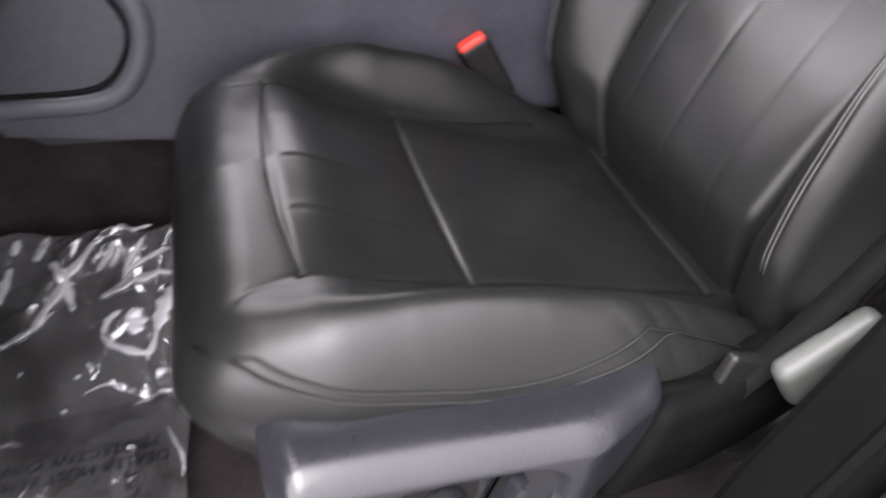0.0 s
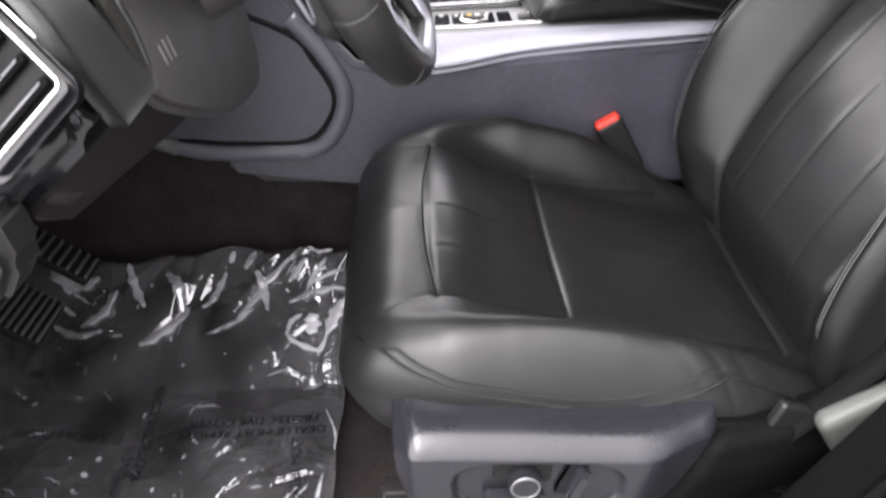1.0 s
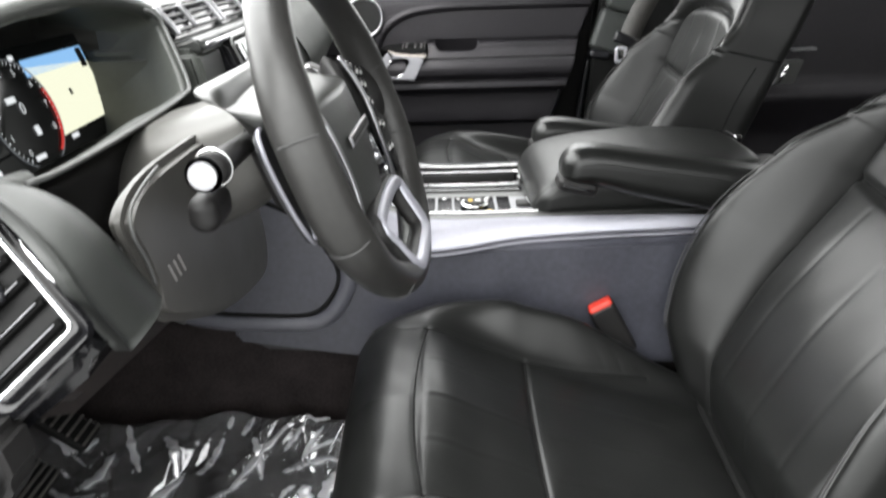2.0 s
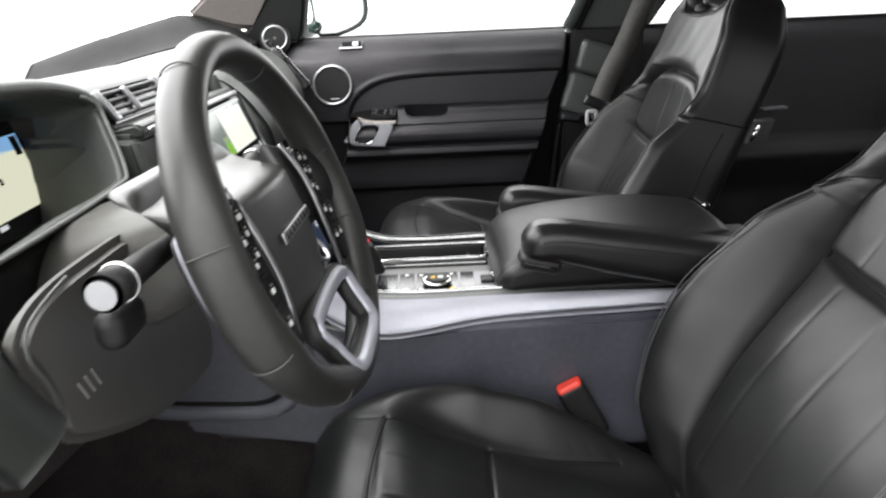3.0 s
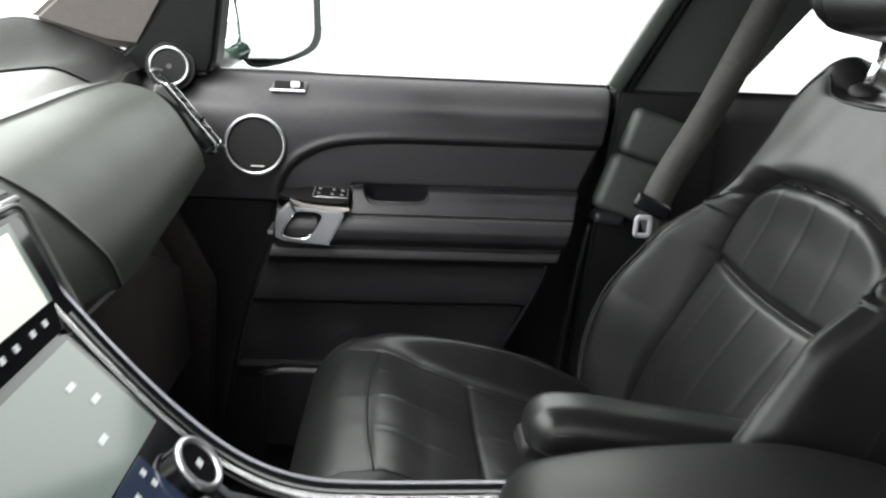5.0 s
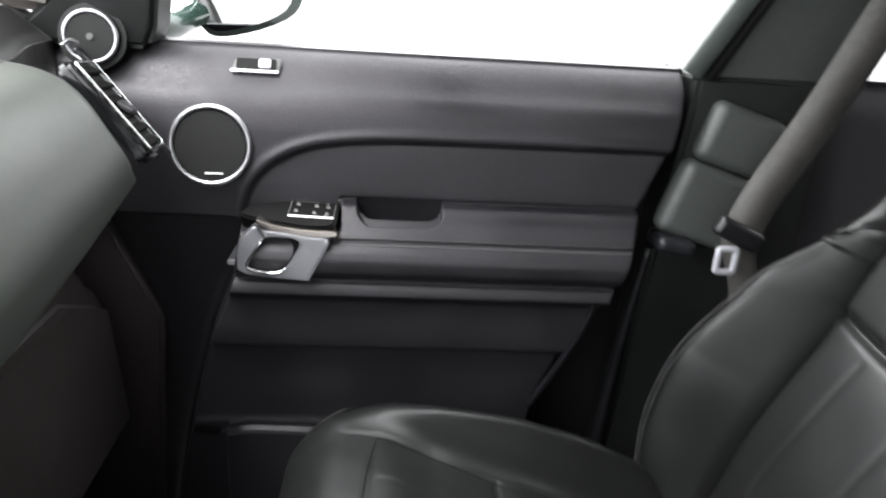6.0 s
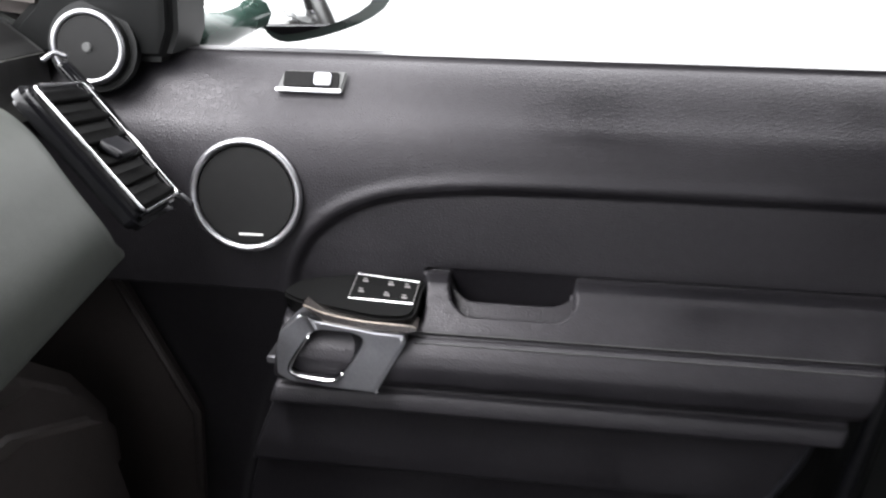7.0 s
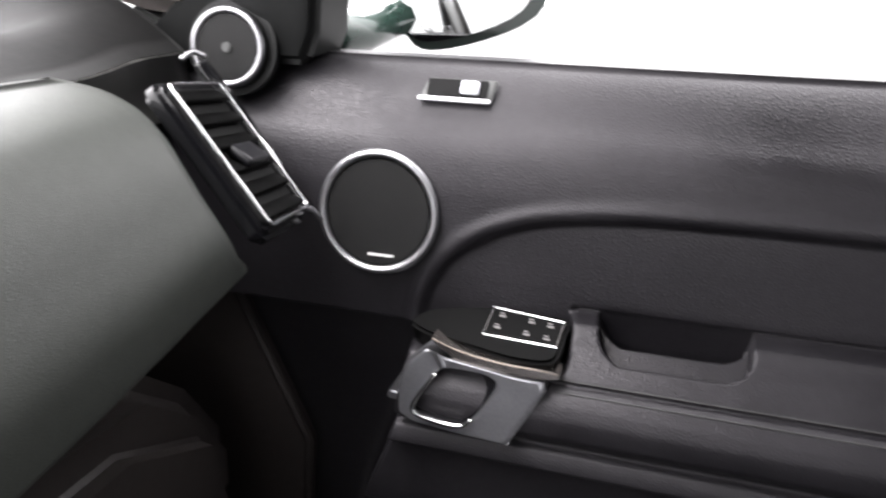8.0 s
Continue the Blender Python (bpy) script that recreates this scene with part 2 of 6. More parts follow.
def prism(outline, depth, bevel=0.0, seg=2):
    """An outline in x and y, raised by depth in z, with rounded edges, as a bmesh."""
    bm = bmesh.new()
    face = bm.faces.new([bm.verts.new((x, y, 0)) for x, y in outline])
    got = bmesh.ops.extrude_face_region(bm, geom=[face])
    for v in got["geom"]:
        if isinstance(v, bmesh.types.BMVert):
            v.co.z += depth
    bmesh.ops.recalc_face_normals(bm, faces=bm.faces[:])
    if bevel:
        ed = [e for e in bm.edges if len(e.link_faces) == 2 and e.calc_face_angle(0) > 0.6]
        bmesh.ops.bevel(bm, geom=ed, offset=bevel, segments=seg, affect="EDGES", clamp_overlap=True)
    return bm


def turned(bm, m):
    bmesh.ops.transform(bm, matrix=m, verts=bm.verts[:])
    return bm


def basis_m(o, ex, ey):
    """The matrix that lays x along ex and y along ey at o."""
    ex = Vector(ex).normalized()
    ey = Vector(ey)
    ey = (ey - ex * ey.dot(ex)).normalized()
    ez = ex.cross(ey)
    return Matrix(((ex.x, ey.x, ez.x, o[0]), (ex.y, ey.y, ez.y, o[1]), (ex.z, ey.z, ez.z, o[2]), (0, 0, 0, 1)))


def ring(radius, wire, seg=40, around=10, flat=1.0):
    a = np.linspace(0, 2 * math.pi, seg, endpoint=False)
    return tube(np.stack((radius * np.cos(a), radius * np.sin(a), 0 * a), 1), wire, around, closed=True, flat=flat)


def disc(radius, depth, bevel=0.0, seg=36):
    a = [2 * math.pi * i / seg for i in range(seg)]
    return prism([(radius * math.cos(t), radius * math.sin(t)) for t in a], depth, bevel)


def rrect(w, h, r, seg=5):
    """A rectangle with rounded corners about the origin."""
    out = []
    for cx, cy, a0 in ((w / 2 - r, h / 2 - r, 0), (-w / 2 + r, h / 2 - r, 90), (-w / 2 + r, -h / 2 + r, 180), (w / 2 - r, -h / 2 + r, 270)):
        for i in range(seg + 1):
            a = radians(a0 + 90 * i / seg)
            out.append((cx + r * math.cos(a), cy + r * math.sin(a)))
    return out


def line_dist(p, line):
    """The distance of each 2D point from a line of points."""
    line = np.array(line, float)
    best = np.full(len(p), 9.0)
    for a, b in zip(line[:-1], line[1:]):
        ab = b - a
        t = np.clip(((p - a) @ ab) / max(ab @ ab, 1e-12), 0, 1)
        best = np.minimum(best, np.linalg.norm(p - a - t[:, None] * ab, axis=1))
    return best


# ---- the setting: hall floor, car floor, roof, pillars ----
def block(name, pts_low, pts_high, material, label="", kind="structure", parent=None):
    """A solid between two matching outlines of points."""
    n = len(pts_low)
    verts = np.array(list(pts_low) + list(pts_high), float)
    faces = [tuple(range(n))[::-1], tuple(range(n, 2 * n))] + [(i, (i + 1) % n, n + (i + 1) % n, n + i) for i in range(n)]
    bm = bmesh.new()
    vs = [bm.verts.new(v) for v in verts]
    for f in faces:
        bm.faces.new([vs[i] for i in f])
    bmesh.ops.recalc_face_normals(bm, faces=bm.faces[:])
    bmesh.ops.bevel(bm, geom=[e for e in bm.edges if e.calc_face_angle(0) > 0.5], offset=0.006, segments=2, affect="EDGES", clamp_overlap=True)
    ob = part(name, bm, material, parent, label)
    return tagged(ob, kind=kind) if parent is None else ob


def slab(x0, x1, y0, y1, z0, z1):
    return [(x0, y0, z0), (x1, y0, z0), (x1, y1, z0), (x0, y1, z0)], [(x0, y0, z1), (x1, y0, z1), (x1, y1, z1), (x0, y1, z1)]


ground = part("ground", sheet(lambda u, v: np.stack((u, v, 0 * u - 0.52), 1), np.linspace(-60, 60, 7), np.linspace(-60, 60, 7)), HALLFLOOR, None, "plain grey floor of the bright hall")
tagged(ground, kind="structure")


def floor_fn(u, v):
    z = 0.30 * step(-u, 0.42, 0.78) + 0.004 * np.sin(u * 37) * np.sin(v * 29)
    z = z - 0.05 * step(np.abs(v), 0.70, 0.74)
    return np.stack((u, v, z), 1)


tagged(part("floor", sheet(floor_fn, np.linspace(-0.85, 1.95, 90), np.linspace(-0.74, 0.80, 60), -0.06, (0, 0, 1)), CARPET, None, "black carpeted car floor"), kind="structure")
tagged(part("roof", sheet(lambda u, v: np.stack((u, v, 1.22 - 0.10 * (v / 0.7) ** 2 - 0.03 * step(0.5 - u, 0.0, 0.4)), 1), np.linspace(0.06, 1.95, 32), np.linspace(-0.62, 0.62, 24), 0.05, (0, 0, 1)), HEADLINER, None, "dark grey cloth headliner of the roof"), kind="structure")
block("wall_rear", *slab(1.95, 2.0, -0.78, 0.80, 0.0, 1.05), PLASTIC, "dark rear wall of the cabin")
block("sill", [(-0.7, -0.90, -0.16), (1.9, -0.90, -0.16), (1.9, -0.745, -0.16), (-0.7, -0.745, -0.16)], [(-0.7, -0.86, 0.02), (1.9, -0.86, 0.02), (1.9, -0.745, 0.05), (-0.7, -0.745, 0.05)], GREYPLASTIC, "dark grey plastic door sill")
block("firewall", *slab(-0.92, -0.85, -0.78, 0.82, -0.05, 0.72), CARPET, "black carpeted bulkhead in the footwell")

# passenger side: A-pillar, B-pillar, rear door
def leaning(bm):
    """Tilts a side panel in towards the roof."""
    for v in bm.verts:
        v.co.y -= 0.34 * max(0.0, v.co.z - 0.80)
    return bm


def side_prism(outline, y0, y1, bevel=0.01, seg=3):
    bm = prism(outline, abs(y1 - y0), bevel, seg)
    return turned(bm, Matrix(((1, 0, 0, 0), (0, 0, -1, max(y0, y1)), (0, 1, 0, 0), (0, 0, 0, 1))))


tagged(part("pillar_a", leaning(side_prism([(-0.316, 0.838), (-0.168, 0.952), (0.06, 1.13), (0.13, 1.13), (-0.055, 0.93), (-0.148, 0.798), (-0.200, 0.803)], 0.765, 0.83, 0.012)), PILLARCLOTH, None, "brown-grey cloth windscreen pillar trim"), kind="structure")
block("pillar_b", [(0.555, 0.765, 0.0), (0.80, 0.765, 0.0), (0.80, 0.86, 0.0), (0.555, 0.86, 0.0)], [(0.622, 0.765, 0.77), (0.80, 0.765, 0.77), (0.80, 0.86, 0.77), (0.622, 0.86, 0.77)], PILLAR, "black centre pillar trim, lower part")


# ---- the passenger door ----
ARCH = [tuple(q) for q in spline([(-0.07, 0.0), (-0.035, 0.215), (0.010, 0.398), (0.050, 0.502), (0.062, 0.572), (0.069, 0.604), (0.089, 0.634), (0.126, 0.658), (0.178, 0.671), (0.27, 0.677), (0.50, 0.678), (0.75, 0.678)], 6)]


def door_y(x, z):
    """How far across the car the trim of the door lies."""
    up = prof(z, [0, 0.3, 0.5, 0.57, 0.62, 0.68, 0.705, 0.720, 0.733, 0.768, 0.774], [0.78, 0.77, 0.745, 0.737, 0.734, 0.736, 0.7405, 0.747, 0.758, 0.788, 0.797])
    up = up + 0.035 * step(0.572 - z, -0.002, 0.012)
    low = prof(z, [0, 0.235, 0.25, 0.262, 0.272, 0.385, 0.393, 0.402, 0.470, 0.480, 0.488, 0.493, 0.505, 0.509, 0.513, 0.519, 0.528, 0.540, 0.549, 0.556, 0.5625, 0.568, 0.583, 0.5965, 0.598, 0.5995, 0.6015, 0.604, 0.61, 0.63, 0.66, 0.69], [0.758, 0.756, 0.752, 0.750, 0.754, 0.754, 0.745, 0.722, 0.716, 0.708, 0.691, 0.686, 0.689, 0.695, 0.694, 0.684, 0.678, 0.6765, 0.679, 0.6835, 0.690, 0.694, 0.708, 0.7205, 0.724, 0.742, 0.743, 0.7395, 0.7390, 0.7395, 0.7405, 0.744])
    bare = (1 - step(x, 0.180, 0.186)) * step(z, 0.568, 0.576) * step(0.62 - z, 0, 0.01)
    low = low * (1 - bare) + 0.7392 * bare
    a = np.array(ARCH)
    d = line_dist(np.stack((x, z), 1), ARCH) * np.where(z < np.interp(x, a[:, 0], a[:, 1]), 1, -1)
    w = step(d, -0.0015, 0.0065)
    y = up * (1 - w) + low * w - 0.003 * np.exp(-((d + 0.006) / 0.006) ** 2)
    seam = np.exp(-((z - 0.5625) / 0.0018) ** 2) * step(x, 0.168, 0.172)
    return y + 0.0035 * seam


def door_fn(u, z):
    end = np.interp(z, [0, 0.305, 0.474, 0.59, 0.69, 0.751, 0.785], [0.42, 0.464, 0.528, 0.562, 0.602, 0.617, 0.612])
    x = -0.30 + (end + 0.30) * u
    y = door_y(x, z) + 0.05 * step(u, 0.988, 1.0) ** 2
    # hand grip sunk into the sloping top of the armrest
    off = np.clip(np.abs(x - 0.256) - 0.030, 0, 1)
    front = 0.5785 + np.where(x < 0.256, 26, 14) * off ** 2 + 2.2e6 * np.clip(off - 0.014, 0, 1) ** 4
    grip = step(z - front, -0.0010, 0.0018) * step(0.057 - np.abs(x - 0.256), -0.001, 0.0015) * step(-z, -0.6030, -0.6005)
    return np.stack((x, y + 0.014 * grip, z - 0.045 * grip), 1)


zs = np.unique(np.concatenate((np.linspace(0.0, 0.774, 150), np.linspace(0.37, 0.42, 24), np.linspace(0.47, 0.64, 170), np.linspace(0.65, 0.70, 30))))
door = part("door_1", sheet(door_fn, np.linspace(0, 1, 430), zs, 0.03), DOORSKIN, None, "black leather-trimmed front passenger door, shut")
tagged(door, category="car door", kind="structure")
block("door_shell", [(-0.25, 0.835, -0.10), (0.62, 0.835, -0.10), (0.62, 0.90, -0.10), (-0.25, 0.90, -0.10)], [(-0.25, 0.835, 0.764), (0.62, 0.835, 0.764), (0.62, 0.86, 0.764), (-0.25, 0.86, 0.764)], RUBBER, "black inner shell of the door", parent=door)


def on_door(x, z, out=0.0):
    """A frame that lies on the door: x along the car, y up, z into the cabin."""
    e = 0.004
    y = float(door_y(np.array([x]), np.array([z]))[0])
    dz = float(door_y(np.array([x]), np.array([z + e]))[0] - y) / e
    dx = float(door_y(np.array([x + e]), np.array([z]))[0] - y) / e
    dz, dx = max(-0.6, min(0.6, dz)), max(-0.4, min(0.4, dx))
    m = basis_m((x, y, z), (1, dx, 0), (0, dz, 1))
    return m @ Matrix.Translation((0, 0, out))


# woofer
m = on_door(0.029, 0.662, -0.002)
m = basis_m(m.translation, (1, 0.02, 0), (0, 0.12, 1)) @ Matrix.Translation((0, 0, 0.004))
grille = part("speaker_grille", turned(disc(0.0437, 0.006, 0.003, 48), m @ Matrix.Translation((0, 0, -0.002))), MESHGRILLE, door, "round black speaker mesh")
part("speaker_ring", moved(ring(0.0454, 0.0034, 56, 10, 1.2), m @ Matrix.Translation((0, 0, 0.003))), SILVER, door, "satin silver speaker ring")
part("speaker_badge", turned(prism(rrect(0.021, 0.0018, 0.0006), 0.001), m @ Matrix.Translation((0.004, -0.033, 0.0045))), MARK, grille, "small pale lettering bar")


# ---- front seats ----
def front_seat(cy, s, label, dx=0.0, dz=0.0, lean=20, hx=0.0, arm_at=(0, 0), slide=(0, 0)):
    """s: +1 where the middle of the car lies towards +y."""
    seat = thing("front_seat", label, "car seat", (0.38, cy, 0.0), "front seats")
    off = np.array((0.38, cy, 0.0))

    def loc(data):
        return data[0] - off, data[1]

    def sat(data):
        return data[0] - off + np.array((slide[0], 0, slide[1])), data[1]

    seams = [
        [(0.196, -0.152), (0.187, -0.08), (0.184, 0.0), (0.187, 0.08), (0.196, 0.155)],
        [(0.196, 0.155), (0.26, 0.152), (0.325, 0.152), (0.41, 0.160), (0.502, 0.178)],
        [(0.196, -0.152), (0.26, -0.145), (0.325, -0.138), (0.45, -0.132), (0.57, -0.125)],
        [(0.326, -0.138), (0.322, 0.0), (0.326, 0.152)],
        [(0.562, -0.125), (0.564, 0.0), (0.572, 0.160)],
        [(0.196, 0.155), (0.160, 0.158), (0.130, 0.178), (0.112, 0.20)],
        [(0.196, -0.152), (0.160, -0.157), (0.130, -0.178), (0.112, -0.20)],
        [(0.502, 0.178), (0.480, 0.205), (0.474, 0.225)],
    ]
    seams = [[(x, v * s) for x, v in ln] for ln in seams]
    pleats = [[(0.200, v), (0.312, v)] for v in (-0.072, 0.002, 0.078)] + [[(0.345, v), (0.5, v)] for v in (-0.072, 0.002, 0.078)]

    def top(x, v):
        inner = v * s > 0
        z = dz + prof(x, [0.08, 0.11, 0.14, 0.165, 0.195, 0.26, 0.33, 0.44, 0.56, 0.68], [0.326, 0.334, 0.341, 0.345, 0.346, 0.319, 0.287, 0.250, 0.212, 0.19])
        amp = np.where(inner, prof(x, [0.12, 0.19, 0.26, 0.32, 0.387, 0.466, 0.533, 0.62], [0.0, 0.008, 0.044, 0.068, 0.070, 0.052, 0.030, 0.010]), prof(x, [0.12, 0.19, 0.27, 0.342, 0.42, 0.50, 0.56, 0.62], [0.0, 0.006, 0.034, 0.050, 0.054, 0.046, 0.030, 0.010]))
        mid = np.where(inner, 0.213, 0.203)
        z = z + amp * np.exp(-((np.abs(v) - mid) / np.where(np.abs(v) < mid, np.where(inner, 0.036, 0.030), 0.055)) ** 2)
        z = z - 0.014 * np.clip(-v * s / 0.15, 0, 1) * prof(x, [0.1, 0.2, 0.36], [1.0, 1.0, 0.3])
        p = np.stack((x, v), 1)
        # pillowed panels, each falling steeply into its seams
        tv = np.clip(v / 0.148, -1, 1)
        for a, b, h in ((0.190, 0.324, 0.0035), (0.324, 0.563, 0.008)):
            tx = np.clip((x - (a + b) / 2) / ((b - a) / 2), -1, 1)
            z = z + h * (1 - tx ** 6) * (1 - np.abs(tv) ** 5)
        for i, ln in enumerate(seams):
            z = z - (0.0013 if i < 3 else 0.0022 if i < 5 else 0.0007) * np.exp(-(line_dist(p, ln) / 0.0034) ** 2)
        for ln in pleats:
            d = line_dist(p, ln)
            z = z + 0.0003 * np.exp(-(d / 0.0035) ** 2) - 0.0003 * np.exp(-(line_dist(p + np.array((0, 0.007)), ln) / 0.004) ** 2)
        # creases worn into the bolsters and a slow waviness of the hide
        wear = np.exp(-((np.abs(v) - 0.215) / 0.03) ** 2) * step(x, 0.36, 0.46) * step(-x, -0.56, -0.50)
        z = z - 0.0016 * wear * np.clip(np.sin(x * 150 + 7 * np.sin(v * 30) + 2.2 * np.sin(x * 41)), 0.2, 1) ** 3
        return z + 0.0007 * np.sin(x * 31 + 5 * v) * np.sin(v * 27 + 1.3) + 0.0003 * np.sin(x * 83 + v * 40) * np.sin(v * 71 - x * 20)

    def shape(p):
        x, v = p[:, 0] + 0.375, p[:, 1]
        w = np.clip((p[:, 2] + 0.085) / 0.17, 0, 1)
        narrow = 1 - 0.10 * step(0.22 - x, 0, 0.12) - 0.11 * (1 - w) ** 2
        v = v * narrow
        z = top(x, v) - 0.17 * (1 - w)
        x = x + 0.075 * (1 - w) ** 2 * step(0.22 - x, 0, 0.1)
        return np.stack((x, v + cy, z), 1)

    part("cushion", sat(rbox((0.575, 0.50, 0.17), 0.066, (230, 200, 6), 10, shape)), LEATHER, seat, "black leather seat cushion with sewn panels")

    for ln in seams[:5]:
        q = spline([(x, v, 0) for x, v in ln], 10)
        z = top(q[:, 0], q[:, 1])
        part("seam", sat(tube(np.stack((q[:, 0], q[:, 1] + cy, z + 0.0003), 1), 0.0011, 6)), SEAM, seat, "black sewn seam")

    # double row of piping round the cushion's outer edge
    for lift in (0.0, -0.007):
        run = np.linspace(0.15, 0.56, 26)
        half = [(0.0875 + 0.0625 * (1 - math.cos(t)), 0.1875 + 0.0625 * math.sin(t)) for t in np.linspace(0.55, 1.5, 8)] + [(x, 0.25) for x in run]
        lines = [[(x, e * y) for x, y in half] for e in (-1, 1)]
        for line in lines:
            pts = []
            for x, y in line:
                zt = float(prof(x, [0.10, 0.125, 0.155, 0.21, 0.256, 0.304, 0.34, 0.42, 0.49, 0.60], [0.318, 0.318, 0.313, 0.301, 0.290, 0.279, 0.273, 0.267, 0.264, 0.256])) + dz + lift
                t = float(top(np.array([x]), np.array([y * 0.96]))[0])
                low = min(0.074, 0.085 - (t - zt))
                inset = 0.066 - math.sqrt(max(0.0, 0.066 ** 2 - max(0.0, low - 0.019) ** 2))
                k = 1 - inset / max(0.2, math.hypot(x - 0.375, y))
                pts.append(((x - 0.375) * k, y * k, low))
            part("piping", sat(tube(shape(np.array(pts)), 0.0015, 6)), LEATHER_SOFT, seat, "rolled leather piping")

    # backrest: a across, b up along it, c forwards
    P0, rec = np.array((0.60 + dx, cy, 0.20)), radians(lean)
    U, N = np.array((math.sin(rec), 0, math.cos(rec))), np.array((-math.cos(rec), 0, math.sin(rec)))
    HB, HW = [0, 0.08, 0.17, 0.27, 0.37, 0.446, 0.52, 0.60, 0.66, 0.70], [0.90, 0.95, 0.972, 0.964, 0.90, 0.835, 0.785, 0.715, 0.60, 0.50]
    arch = [(-0.135, 0.02), (-0.148, 0.10), (-0.155, 0.20), (-0.162, 0.34), (-0.163, 0.43), (-0.148, 0.482), (-0.105, 0.510), (-0.05, 0.519), (0, 0.521), (0.05, 0.519), (0.105, 0.510), (0.148, 0.482), (0.163, 0.43), (0.162, 0.34), (0.155, 0.20), (0.148, 0.10), (0.135, 0.02)]
    arch = [tuple(q) for q in spline(arch, 4)]
    cross = [(-0.163, 0.384), (-0.08, 0.376), (0.0, 0.373), (0.08, 0.376), (0.163, 0.384)]
    shoulders = [[(e * 0.150, 0.484), (e * 0.172, 0.470), (e * 0.188, 0.450), (e * 0.215, 0.446), (e * 0.25, 0.452)] for e in (-1, 1)]
    ridges = [[(e * 0.192, 0.446), (e * 0.208, 0.37), (e * 0.224, 0.27), (e * 0.226, 0.17), (e * 0.222, 0.08)] for e in (-1, 1)]
    uppers = [[(e * 0.188, 0.450), (e * 0.178, 0.52), (e * 0.160, 0.60), (e * 0.128, 0.66)] for e in (-1, 1)]
    yoke = [(-0.110, 0.66), (-0.085, 0.640), (-0.05, 0.628), (0.0, 0.624), (0.05, 0.628), (0.085, 0.640), (0.110, 0.66)]
    bp = [[(v, 0.385), (v * 0.9, 0.500)] for v in (-0.085, 0.0, 0.085)] + [[(v, 0.06), (v, 0.355)] for v in (-0.085, 0.0, 0.085)]
    A = np.array(arch)
    peak = len(A) // 2

    def back(p):
        a, c, b = p[:, 0], p[:, 1], p[:, 2] + 0.35
        half = prof(b, HB, HW)
        a2 = a * half
        f = np.clip((c + 0.075) / 0.15, 0, 1)
        q = np.stack((a2, b), 1)
        base = prof(b, [0, 0.05, 0.1, 0.2, 0.38, 0.45, 0.55, 0.63, 0.70], [-0.030, 0.006, 0.028, 0.032, 0.014, 0.014, 0.024, 0.026, 0.014])
        # side bolsters: rising from the crease to a ridge, then rolling over
        rid = np.interp(b, [0.08, 0.17, 0.27, 0.37, 0.446, 0.52, 0.60, 0.66], [0.222, 0.226, 0.224, 0.208, 0.192, 0.178, 0.160, 0.128])
        rise = prof(b, [0.0, 0.08, 0.17, 0.27, 0.37, 0.446, 0.50, 0.58, 0.66], [0.02, 0.052, 0.080, 0.092, 0.082, 0.040, 0.012, 0.0, 0.0])
        edge = np.interp(b, A[:peak + 1, 1], -A[:peak + 1, 0])
        t = np.clip((np.abs(a2) - edge) / np.maximum(rid - edge, 0.01), 0, 1.0)
        bol = rise * np.sin(t * math.pi / 2) ** 1.15
        # insert a little sunk, its panels pillowed
        da = line_dist(q, arch)
        inside = (np.abs(a2) < edge) & (b < 0.521)
        sink = np.where(inside, 0.010 * (1 - np.exp(-(da / 0.010) ** 2)) - 0.006, 0.0)
        lower = np.clip(1 - np.abs((b - 0.20) / 0.175) ** 6, 0, 1) * np.clip(1 - np.abs(a2 / 0.155) ** 5, 0, 1)
        fwd = base + bol + sink + 0.008 * lower * inside
        head = (~inside) & (b > 0.44)
        fwd = fwd + np.where(head, 0.005 * (1 - np.exp(-(da / 0.014) ** 2)), 0.0)
        fwd = fwd - np.where(b > 0.44, 0.005, 0.009) * np.exp(-(da / 0.0045) ** 2) - 0.008 * np.exp(-(line_dist(q, cross) / 0.006) ** 2)
        for ln in shoulders + uppers:
            fwd = fwd - 0.0030 * np.exp(-(line_dist(q, ln) / 0.0045) ** 2)
        for ln in bp:
            fwd = fwd - 0.0007 * np.exp(-(line_dist(q, ln) / 0.004) ** 2)
        fwd = fwd + 0.0005 * np.sin(a2 * 29 + b * 13) * np.sin(b * 23 + 0.7) + 0.0003 * np.sin(a2 * 77) * np.sin(b * 61 + a2 * 30)
        fwd = fwd - 0.020 * step(b, 0.626, 0.66) * np.exp(-(a2 / 0.10) ** 4)
        rear = prof(b, [0, 0.2, 0.45, 0.6, 0.7], [-0.048, -0.055, -0.078, -0.090, -0.070])
        saddle = 0.050 * step(b, 0.62, 0.70) * np.exp(-(a2 / 0.095) ** 4)
        cc = rear + (fwd - rear) * f
        return P0 + a2[:, None] * np.array((0, 1, 0)) + (b - saddle)[:, None] * U + cc[:, None] * N

    part("backrest", loc(rbox((0.48, 0.15, 0.70), 0.030, (190, 6, 250), 7, back)), LEATHER, seat, "black leather backrest with stitched insert")

    def sewn(name, ln, radius, material, lift=0.0004, tag=""):
        q = spline([(u, w, 0) for u, w in ln], 6)
        hf = prof(q[:, 1], HB, HW)
        pts = back(np.stack((np.clip(q[:, 0] / hf, -0.226, 0.226), 0 * q[:, 0] + 0.075, q[:, 1] - 0.35), 1))
        part(name, loc(tube(pts + lift * N, radius, 6)), material, seat, tag)

    sewn("seam", arch[:-1:4] + [arch[-1]], 0.0012, SEAM, tag="black sewn seam")
    sewn("seam", cross, 0.0012, SEAM, tag="black sewn seam")
